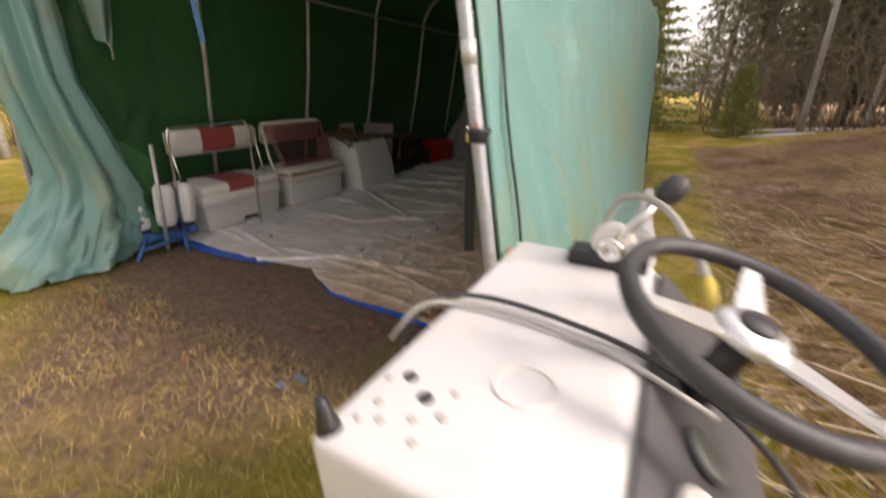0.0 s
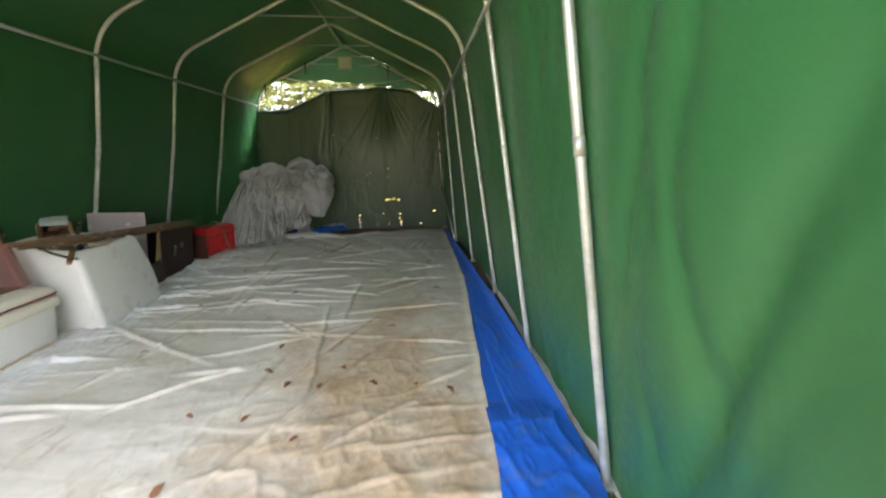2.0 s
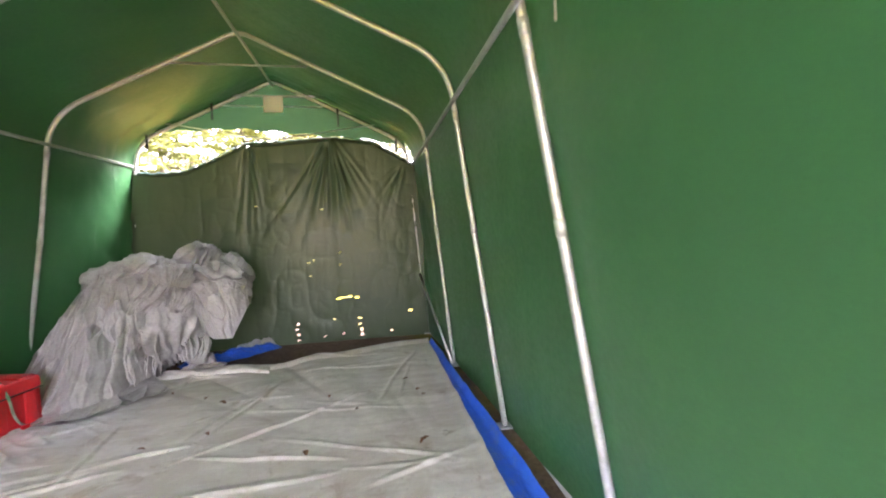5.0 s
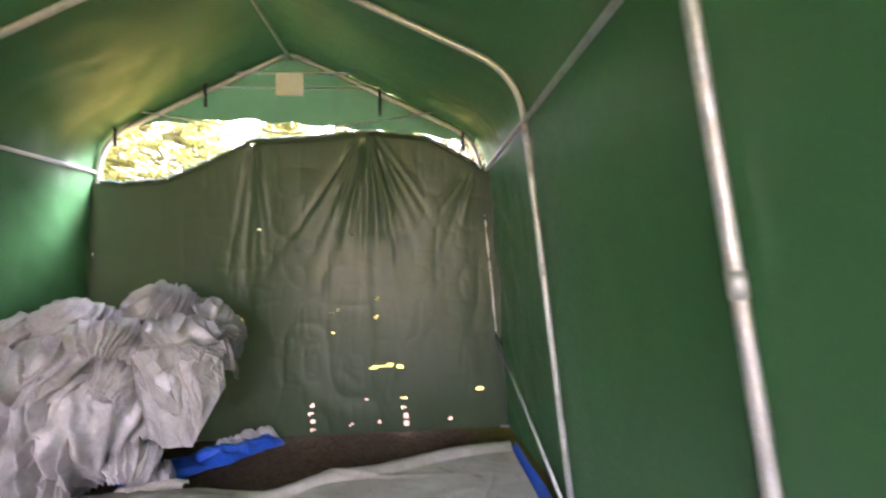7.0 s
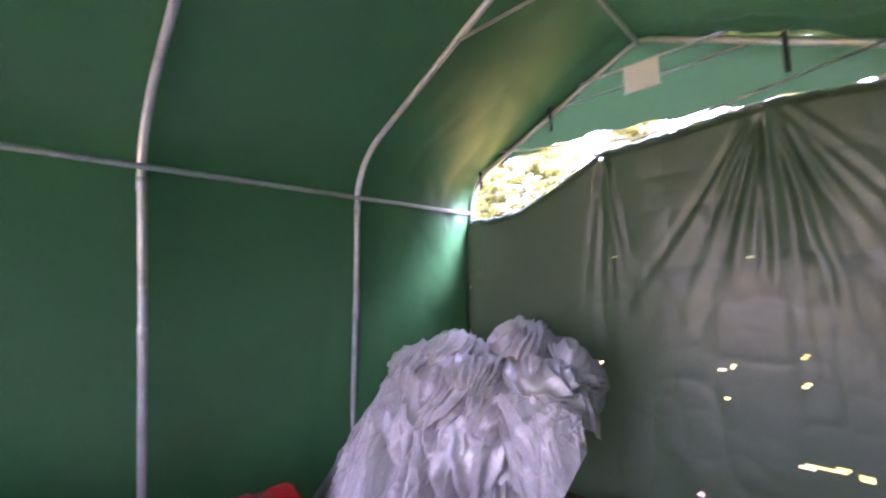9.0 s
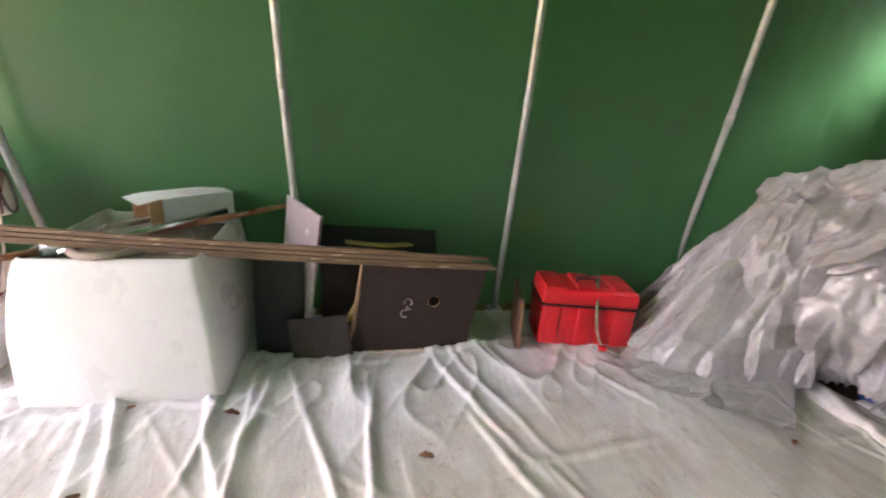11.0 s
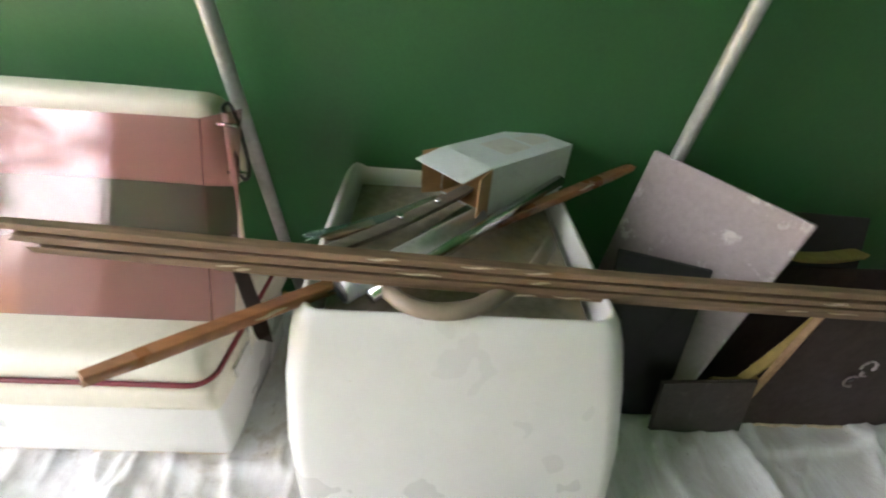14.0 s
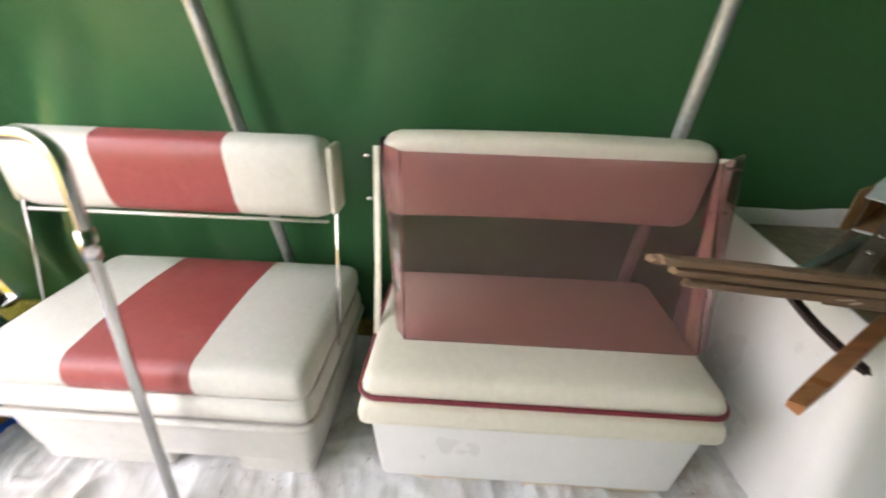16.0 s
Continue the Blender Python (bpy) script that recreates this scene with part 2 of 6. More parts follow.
M["darkply"] = surface("dark_brown_plywood", (0.040, 0.026, 0.022), 0.6, 50, 0.25, (0.065, 0.042, 0.034), 4, (0.55, 0.8), bump=0.1, spec=0.3)
M["black"] = surface("black_plastic", (0.014, 0.014, 0.015), 0.45, 60, 0.2, bump=0.06)
M["scuffed"] = surface("scuffed_brown_plywood", (0.060, 0.045, 0.040), 0.55, 50, 0.25, (0.11, 0.085, 0.075), 14, (0.58, 0.72), bump=0.15)
M["plyedge"] = surface("raw_plywood_edge", (0.36, 0.22, 0.12), 0.75, 60, 0.25, bump=0.3)
M["yellow"] = surface("yellowed_strip", (0.42, 0.30, 0.10), 0.7, 40, 0.2)
M["slab"] = surface("scuffed_grey_board", (0.30, 0.25, 0.25), 0.55, 50, 0.12, (0.50, 0.45, 0.44), 12, (0.58, 0.66), bump=0.12)
M["paperbox"] = surface("pale_blue_white_card", (0.66, 0.70, 0.71), 0.7, 50, 0.05, (0.5, 0.52, 0.52), 8, (0.6, 0.8), bump=0.08)
M["tan"] = surface("tan_plastic", (0.30, 0.24, 0.18), 0.45, 40, 0.1)
M["cardboard"] = surface("brown_cardboard", (0.42, 0.26, 0.13), 0.8, 60, 0.12, (0.32, 0.19, 0.09), 6, bump=0.15)
M["red"] = surface("red_plastic", (0.62, 0.018, 0.022), 0.35, 40, 0.10, (0.42, 0.02, 0.02), 4, (0.55, 0.8), bump=0.08)
M["strap"] = surface("black_webbing", (0.022, 0.023, 0.025), 0.75, 200, 0.3, bump=0.3)
M["rope"] = surface("grey_green_strap", (0.10, 0.22, 0.13), 0.7, 60, 0.3, (0.4, 0.4, 0.36), 8)
M["ribbon"] = surface("pale_blue_ribbon", (0.06, 0.20, 0.40), 0.6, 60, 0.1, trans=0.2)
M["bluepaint"] = surface("chipped_blue_paint", (0.035, 0.11, 0.30), 0.5, 50, 0.2, (0.12, 0.10, 0.09), 9, (0.58, 0.7), bump=0.15)
M["fender"] = surface("white_rubber", (0.76, 0.76, 0.72), 0.38, 40, 0.05, (0.55, 0.53, 0.47), 6, (0.6, 0.85), bump=0.05)
M["rubber"] = surface("dark_grey_rubber", (0.032, 0.032, 0.034), 0.55, 80, 0.2, bump=0.08)
M["spoke"] = surface("brushed_aluminium", (0.70, 0.70, 0.69), 0.32, 90, 0.06, metal=0.75, bump=0.04)
M["dash"] = surface("dark_grey_panel", (0.075, 0.075, 0.078), 0.4, 60, 0.15, bump=0.05)
M["dial"] = surface("dial_face", (0.10, 0.11, 0.10), 0.35, 60, 0.2)
M["needle"] = surface("red_dial_marks", (0.55, 0.05, 0.03), 0.5)
M["cable"] = surface("grey_cable_sheath", (0.34, 0.33, 0.30), 0.5, 60, 0.15)
M["brass"] = surface("yellow_sleeve", (0.55, 0.42, 0.08), 0.5)
M["card"] = surface("white_paper_label", (0.86, 0.86, 0.86), 0.7, 40, 0.05)
M["snow"] = surface("old_snow", (0.52, 0.52, 0.53), 0.7, 30, 0.08, (0.34, 0.28, 0.21), 5, (0.50, 0.68), bump=0.5, bump_scale=14)
M["leaf"] = surface("dry_oak_leaf", (0.24, 0.10, 0.045), 0.75, 60, 0.3, (0.36, 0.20, 0.10), 12, per_object=0.4)
M["straw"] = surface("dead_grass", (0.60, 0.43, 0.15), 0.85, 8, 0.45, (0.20, 0.13, 0.06), 1.5, (0.45, 0.65))
M["sticks"] = surface("bleached_sticks", (0.56, 0.46, 0.33), 0.85, 12, 0.3, (0.36, 0.27, 0.18), 2.0)
M["twig"] = surface("dry_twigs", (0.35, 0.235, 0.135), 0.85, 8, 0.5, (0.16, 0.09, 0.055), 1.5, (0.45, 0.65))
M["mossy"] = surface("moss_tuft", (0.34, 0.31, 0.03), 0.9, 10, 0.4, (0.14, 0.16, 0.03), 2.0)
M["bark"] = surface("grey_brown_bark", (0.25, 0.205, 0.16), 0.9, 14, 0.35, (0.22, 0.20, 0.17), 2.0, stretch=(1, 1, 0.2), bump=0.8)
M["birch"] = surface("birch_bark", (0.36, 0.34, 0.31), 0.8, 12, 0.2, (0.06, 0.05, 0.045), 5, (0.58, 0.66), stretch=(1, 1, 2.5), bump=0.3)
M["needles"] = surface("dark_conifer_needles", (0.13, 0.15, 0.08), 0.8, 5, 0.45, (0.19, 0.165, 0.10), 0.8, (0.5, 0.7), trans=0.15)
M["fresh"] = surface("bright_spruce_needles", (0.26, 0.29, 0.085), 0.8, 5, 0.40, (0.30, 0.28, 0.10), 1.0, (0.5, 0.7), trans=0.45)
M["brush"] = surface("bare_brown_twigs", (0.22, 0.17, 0.12), 0.9, 8, 0.4)

# ---- geometry helpers ----
def placed(ob):
    return placed(ob.parent) @ ob.matrix_parent_inverse @ ob.matrix_basis if ob.parent else ob.matrix_basis.copy()


def part(name, bm, material, parent, label=""):
    """Links a bmesh as one mesh object under a thing or a part."""
    me = bpy.data.meshes.new(name)
    bm.to_mesh(me)
    bm.free()
    for m in material if isinstance(material, list) else [material]:
        me.materials.append(m)
    ob = new(name, me)
    if parent:
        ob.parent = parent
        ob.matrix_parent_inverse = placed(parent).inverted()
    return tagged(ob, label)


def thing(name, at, label, category, group="", kind="", turn=0):
    """An empty at the base of a thing, which carries its parts (parts are built where they stand)."""
    ob = new(name)
    ob.empty_display_size = 0.1
    ob.matrix_basis = pose(*at, 0, 0, turn)
    return tagged(ob, label, category, group, kind)


def single(name, bm, material, label, category, group="", kind="", at=(0, 0, 0)):
    ob = part(name, bm, material, None)
    ob.location = at
    return tagged(ob, label, category, group, kind)


def smooth(bm, angle=None):
    for f in bm.faces:
        f.smooth = True
    if angle:
        for e in bm.edges:
            if len(e.link_faces) == 2 and e.calc_face_angle(0) > radians(angle):
                e.smooth = False
    return bm


def axis_steps(h, r, inner):
    a = [-h, -h + 0.12 * r, -h + 0.4 * r, -h + r]
    mid = [(-h + r) + (2 * h - 2 * r) * i / (inner + 1) for i in range(1, inner + 1)]
    return a + mid + [-v for v in reversed(a)]


def rbox(size, r, at=(0, 0, 0), inner=(1, 1, 1), warp=None, bm=None, m=None, extra=None):
    """A box with rounded edges; warp moves each of its points; extra adds cuts along y."""
    bm = bm or bmesh.new()
    h = [s / 2 for s in size]
    r = min(r, *[v * 0.98 for v in h])
    steps = [axis_steps(h[i], r, inner[i]) for i in range(3)]
    if extra:
        steps[1] = sorted(set(steps[1]) | set(extra))
    made = {}

    def vert(p):
        key = tuple(round(c, 6) for c in p)
        if key not in made:
            q = Vector(p)
            core = Vector([max(-h[i] + r, min(h[i] - r, q[i])) for i in range(3)])
            d = q - core
            if d.length > 1e-7:
                q = core + d.normalized() * r
            if warp:
                q = Vector(warp(q))
            q = q + Vector(at)
            made[key] = bm.verts.new(m @ q if m else q)
        return made[key]

    for ax in range(3):
        b, c = (ax + 1) % 3, (ax + 2) % 3
        for side in (-1, 1):
            for i in range(len(steps[b]) - 1):
                for j in range(len(steps[c]) - 1):
                    quad = []
                    for u, v in ((i, j), (i + 1, j), (i + 1, j + 1), (i, j + 1)):
                        p = [0, 0, 0]
                        p[ax], p[b], p[c] = side * h[ax], steps[b][u], steps[c][v]
                        quad.append(vert(p))
                    bm.faces.new(quad if side > 0 else quad[::-1])
    return smooth(bm)


def slab_box(corners_lo, corners_hi, bm=None):
    """A hexahedron from four lower and four upper points."""
    bm = bm or bmesh.new()
    v = [bm.verts.new(p) for p in (*corners_lo, *corners_hi)]
    for q in ((3, 2, 1, 0), (4, 5, 6, 7), (0, 1, 5, 4), (1, 2, 6, 5), (2, 3, 7, 6), (3, 0, 4, 7)):
        bm.faces.new([v[i] for i in q])
    return bm


def board(a, b, c, d, thick, bevel=0.003):
    """A flat board with the corners a, b, c, d, thickened behind its face."""
    a, b, c, d = map(Vector, (a, b, c, d))
    n = (b - a).cross(d - a).normalized() * thick
    bm = slab_box([a - n, b - n, c - n, d - n], [a, b, c, d])
    bmesh.ops.recalc_face_normals(bm, faces=bm.faces)
    if bevel:
        bmesh.ops.bevel(bm, geom=bm.edges[:], offset=bevel, segments=2, affect="EDGES")
    return bm


def fillet(pts, r, n=6):
    pts = [Vector(p) for p in pts]
    out = [pts[0]]
    for a, b, c in zip(pts, pts[1:], pts[2:]):
        u, w = (a - b), (c - b)
        k = min(r, u.length * 0.49, w.length * 0.49)
        p, q = b + u.normalized() * k, b + w.normalized() * k
        for i in range(n + 1):
            s = i / n
            out.append(p.lerp(b, s).lerp(b.lerp(q, s), s))
    return out + [pts[-1]]


def tube(pts, r, n=10, bm=None, close=False, flat=1.0):
    """A round bar along points; r is one radius or one for each point; flat squeezes one way."""
    bm = bm or bmesh.new()
    pts = [Vector(p) for p in pts]
    k = len(pts)
    rs = r if isinstance(r, (list, tuple)) else [r] * k
    prev = None
    rings = []
    for i, p in enumerate(pts):
        t = (pts[(i + 1) % k] - pts[i - 1]) if close else (pts[min(i + 1, k - 1)] - pts[max(i - 1, 0)])
        t.normalize()
        if prev is None:
            prev = t.orthogonal().normalized()
        prev = (prev - t * prev.dot(t)).normalized()
        side = t.cross(prev)
        rings.append([bm.verts.new(p + (prev * math.cos(2 * math.pi * j / n) + side * math.sin(2 * math.pi * j / n) * flat) * rs[i]) for j in range(n)])
    for a, b in zip(rings, rings[1:] + ([rings[0]] if close else [])):
        for j in range(n):
            bm.faces.new((a[j], a[(j + 1) % n], b[(j + 1) % n], b[j]))
    if not close:
        bm.faces.new(rings[0][::-1])
        bm.faces.new(rings[-1])
    return smooth(bm, 50)


def lathe(profile, n=24, m=None, bm=None):
    """Turns (radius, height) pairs round z."""
    bm = bm or bmesh.new()
    m = m or Matrix()
    rings = []
    for r, z in profile:
        rings.append([bm.verts.new(m @ Vector((r * math.cos(2 * math.pi * j / n), r * math.sin(2 * math.pi * j / n), z))) for j in range(n)])
    for a, b in zip(rings, rings[1:]):
        for j in range(n):
            bm.faces.new((a[j], a[(j + 1) % n], b[(j + 1) % n], b[j]))
    bm.faces.new(rings[0][::-1])
    bm.faces.new(rings[-1])
    return smooth(bm, 40)


def sheet(P, bm=None, hole=None):
    """A surface through a grid of points P[i, j]; hole(i, j) leaves cells out."""
    nu, nv = P.shape[:2]
    idx = np.arange(nu * nv).reshape(nu, nv)
    quads = np.stack([idx[:-1, :-1], idx[1:, :-1], idx[1:, 1:], idx[:-1, 1:]], -1).reshape(-1, 4)
    if hole is not None:
        quads = quads[~hole[:-1, :-1].reshape(-1)]
    me = bpy.data.meshes.new("sheet")
    me.from_pydata(P.reshape(-1, 3).tolist(), [], quads.tolist())
    bm = bm or bmesh.new()
    bm.from_mesh(me)
    bpy.data.meshes.remove(me)
    loose = [v for v in bm.verts if not v.link_faces]
    bmesh.ops.delete(bm, geom=loose, context="VERTS")
    return smooth(bm)


def vnoise(x, y, seed=0):
    xi, yi = np.floor(x).astype(np.int64), np.floor(y).astype(np.int64)
    xf, yf = x - xi, y - yi
    u, v = xf * xf * xf * (xf * (xf * 6 - 15) + 10), yf * yf * yf * (yf * (yf * 6 - 15) + 10)

    def h(a, b):
        n = (a * 374761393 + b * 668265263 + seed * 974634777) & 0xFFFFFFFF
        n = ((n ^ (n >> 13)) * 1274126177) & 0xFFFFFFFF
        return ((n ^ (n >> 16)) & 0xFFFF) / 65535.0

    return (h(xi, yi) * (1 - u) + h(xi + 1, yi) * u) * (1 - v) + (h(xi, yi + 1) * (1 - u) + h(xi + 1, yi + 1) * u) * v


def fbm(x, y, seed=0, octaves=4):
    s, a = np.zeros_like(x, dtype=float), 0.5
    for o in range(octaves):
        s += a * vnoise(x * 2 ** o, y * 2 ** o, seed + o)
        a *= 0.5
    return s


def creases(x, y, seed=0, octaves=3):
    """Sharp ridges, as in a crumpled sheet: 0 between them, 1 on their crests."""
    s, a = np.zeros_like(x, dtype=float), 0.55
    for o in range(octaves):
        s += a * (1 - np.abs(2 * vnoise(x * 2.1 ** o, y * 2.1 ** o, seed + 7 * o) - 1)) ** 5
        a *= 0.6
    return s

# ---- ground ----
def ground_height(x, y):
    x, y = np.asarray(x, float), np.asarray(y, float)
    rise = np.clip((x - 1.3) / 5.5, 0, 1)
    rise = rise * rise * (3 - 2 * rise)
    along = np.clip((y + 3.0) / 4.0, 0, 1) * np.clip((19.0 - y) / 8.5, 0, 1)
    h = (0.95 * rise + 0.45 * np.clip((x - 4.0) / 6.0, 0, 1)) * along
    tent = np.clip(np.maximum(np.abs(x + 1.75) - 2.1, np.abs(y - 4.2) - 4.4), 0, 1.2) / 1.2
    h = h + tent * (0.10 * (fbm(x * 0.9, y * 0.9, 3) - 0.47) + 0.05 * (fbm(x * 4, y * 4, 5) - 0.47))
    far = np.clip((np.hypot(x, y - 4) - 20) / 60, 0, 1)
    return h - 0.012 + far * 0.6 * fbm(x * 0.05, y * 0.05, 8)


def graded(a, b, near_a, near_b, step, grow=1.25):
    v = list(np.arange(near_a, near_b, step))
    d, p = step, near_b
    while p < b:
        v.append(p)
        d *= grow
        p += d
    v.append(b)
    d, p = step * grow, near_a - step
    while p > a:
        v.insert(0, p)
        d *= grow
        p -= d
    v.insert(0, a)
    return np.array(v)


gx, gy = graded(-900, 900, -6, 9, 0.09), graded(-900, 900, -3.5, 13, 0.09)
GX, GY = np.meshgrid(gx, gy, indexing="ij")
single("ground", sheet(np.stack([GX, GY, ground_height(GX, GY)], -1)), M["ground"], "bare brown soil, dead grass and yellow moss around the tent", "ground", kind="structure")

# ---- tent frame and cover ----
SPAN, ENDS, RIDGE = 1.33, 7, (-1.775, 3.34)
FEET = ((0.240, -3.985), (0.325, -3.985), (0.325, -3.985), (0.325, -3.985), (0.265, -3.985), (0.170, -3.985), (0.075, -3.52))


def profile(out=0.0, n=8, foot=0.325, far=-3.985):
    """The arch of the frame from its foot beside the mound over the ridge to the other foot, as (x, z)."""
    eave = -0.158 if foot == FEET[0][0] else min(-0.073, foot - 0.20)
    pts = [(foot + out, 0, -0.02), (eave + out, 0, 2.57 + out * 0.6), (RIDGE[0], 0, RIDGE[1] + out), (-3.368 - out, 0, 2.57 + out * 0.6), (far - out, 0, -0.02)]
    return fillet(pts[:3], 0.27, n)[:-1] + fillet([pts[1], pts[2], pts[3]], 0.10, 4)[1:-1] + fillet(pts[2:], 0.27, n)[1:]


def fine_arch(foot, far):
    """The arch with its straight posts cut into short lengths."""
    pts = profile(0.0, 8, foot, far)
    head = [pts[0].lerp(pts[1], i / 12) for i in range(12)]
    tail = [pts[-2].lerp(pts[-1], i / 12) for i in range(1, 13)]
    return head + pts[1:-1] + tail


def resample(pts, n):
    pts = np.array([tuple(p) for p in pts])
    d = np.r_[0, np.cumsum(np.linalg.norm(np.diff(pts, axis=0), axis=1))]
    s = np.linspace(0, d[-1], n)
    return np.stack([np.interp(s, d, pts[:, i]) for i in range(3)], 1)


tent = thing("tent_frame", (-1.75, 4.0, 0), "galvanised steel tube frame of a long peaked storage tent", "tent frame", kind="structure")


SLID = ((0, 0, 0, 0), (0.11, 0.23, 0, -0.05), (0.14, 0.20, 0, -0.09), (0.10, 0.17, 0, -0.11), (0.04, 0.17, -0.07, -0.10), (0.03, 0.28, 0, -0.05), (0, 0, 0, 0))
BOWED = (0, 0.05, 0.055, 0.055, 0.04, 0.02, 0)


def lean_y(k, x, z):
    """The posts do not stand quite square: their tops and feet have slid along the wall."""
    low = max(0.0, 1 - z / 2.35)
    a, b, c, d = SLID[k]
    side = min(1.0, max(0.0, (abs(x - RIDGE[0]) - 0.3) / 1.2))
    return side * (a + (b - a) * low if x < RIDGE[0] else c + (d - c) * low)


for k in range(ENDS):
    y = k * SPAN
    arch_k = [Vector((p.x + (BOWED[k] * min(1.0, max(0.0, (2.3 - p.z) / 0.8)) if p.x < -3 else 0), y + lean_y(k, p.x, p.z), p.z)) for p in fine_arch(*FEET[k])]
    rib = part("rib", tube(arch_k, 0.021 if k else 0.0235, 10), M["galv"] if k else M["rusty"], tent, "" if k else "galvanised front arch with patches of rust")
    for end in (arch_k[0], arch_k[-1]):
        part("foot_plate", rbox((0.10, 0.10, 0.012), 0.004, (end.x, end.y, 0.0)), M["galv"], rib)
    for p, q in [(p, q) for p, q in zip(arch_k, arch_k[1:]) if min(p.z, q.z) <= 1.45 < max(p.z, q.z) or min(p.z, q.z) <= 2.20 < max(p.z, q.z)]:
        d = (q - p).normalized() * 0.035
        part("joint_sleeve", tube([(p + q) / 2 - d, (p + q) / 2 + d], 0.0235 if k else 0.0255, 10), M["galv"], rib)
    if 0 < k:
        zt = 3.03
        part("ridge_tie", tube([(-2.37, y, zt), (-1.18, y, zt)], 0.010, 8), M["galv"], rib)
for x, z in ((-0.055, 2.29), (-3.405, 2.29), (RIDGE[0], RIDGE[1] - 0.05)):
    part("purlin", tube([(x, 0, z), (x, 6 * SPAN, z)], 0.016, 8), M["galv"], tent)
part("corner_brace", tube([(-0.01, 7.90, 0.82), (0.135, 6.56, 0.03)], 0.014, 8), M["galv"], tent)
part("back_cord", tube([(-3.10, 7.93, 2.81), (-1.80, 7.92, 2.60), (-0.52, 7.93, 2.80)], 0.008, 6), M["galv"], tent)


def cover(out, ny=230, ns=150, seed=2):
    """The skin drawn over the arches: it sags a little between them, puckers at the back and hangs free below."""
    prof = resample(profile(out, 10), ns)
    ys = np.linspace(0.035, 6 * SPAN + 0.06, ny)
    S, Y = np.meshgrid(np.linspace(0, 1, ns), ys, indexing="ij")
    P = np.repeat(prof[:, None, :], ny, axis=1)
    P[..., 1] = Y
    d = np.gradient(prof, axis=0)
    nrm = np.stack([d[:, 2], 0 * d[:, 0], -d[:, 0]], 1)
    nrm /= np.linalg.norm(nrm, axis=1)[:, None]
    if nrm[2, 0] < 0:
        nrm = -nrm
    span = np.abs(np.sin(np.pi * Y / SPAN))
    wave = 0.022 * span * (fbm(S * 9, Y * 1.1, seed) - 0.35) + 0.032 * span * (fbm(S * 5 + Y * 0.9, Y * 0.7, seed + 5) - 0.45)
    back = np.clip((Y - 6.7) / 1.3, 0, 1)
    wave += back * 0.050 * (creases(S * 14 - Y * 1.1, Y * 1.5, seed + 9) - 0.3)
    front = np.clip((2.7 - Y) / 1.6, 0, 1)
    wave += front * span * 0.10 * (creases(S * 6 + Y * 1.6, Y * 1.1 - S * 4, seed + 4, 2) - 0.3)
    P += nrm[:, None, :] * wave[..., None]
    near = np.clip(1 - Y / 1.33, 0, 1)
    P[..., 0] -= 0.088 * near * (P[..., 0] > -0.6) * np.clip((P[..., 0] + 0.6) / 0.4, 0, 1) + 0.025 * np.clip(1 - Y / 0.3, 0, 1) * (P[..., 0] > -0.4)
    # the skin follows the narrower feet of the last arches
    low = np.clip(1 - P[..., 2] / 2.57, 0, 1)
    P[..., 0] -= np.interp(Y, (3.99, 5.32, 6.65, 7.98), (0, 0.06, 0.155, 0.25)) * low * (P[..., 0] > RIDGE[0])
    P[..., 0] += 0.46 * np.clip((Y - 6.60) / 1.38, 0, 1.05) * low * (P[..., 0] < RIDGE[0])
    return P


cover_thing = thing("tent_cover", (-1.75, 4.0, 0), "green plastic-coated tent cover, teal outside, translucent and dusty", "tent cover", kind="structure")
part("outer_skin", sheet(cover(0.045)), M["outer"], cover_thing, "faded teal outside with dirt streaks")
part("inner_skin", sheet(cover(0.036)), M["inner"], cover_thing, "deep green inside")
part("front_hem", tube([(0.24 - 0.155 * z + 0.022, 0.052 + 0.008 * math.sin(z * 5), z) for z in np.linspace(0.02, 2.5, 26)], 0.010, 8), M["outer"], cover_thing)
part("lacing_cord", tube([(0.24 - 0.155 * z + 0.052, 0.15 + 0.012 * math.sin(z * 9) + 0.02 * math.sin(z * 2.3), z) for z in np.linspace(0.3, 2.5, 40)], 0.006, 6), M["black"], cover_thing)

# ---- back curtain and gable ----
cx = np.linspace(-3.48, -0.09, 260)
tops = np.interp(cx, (-3.5, -3.2, -2.85, -2.5, -2.15, -1.75, -1.1, -0.6, -0.15, -0.02), (2.24, 2.20, 2.23, 2.39, 2.57, 2.59, 2.65, 2.60, 2.33, 2.30))
CX, V = np.meshgrid(cx, np.linspace(0, 1, 170), indexing="ij")
CZ = -0.03 + V * (tops[:, None] + 0.03)
across = (CX + 3.48) / 3.39
CX = (-3.56 + 0.040 * CZ) + across * ((0.170 - 0.085 * CZ) - (-3.56 + 0.040 * CZ))
fold = 0.055 * (fbm(CX * 1.2, CZ * 0.7, 6) - 0.45) + 0.010 * creases(CX * 2.4, CZ * 1.5, 12)
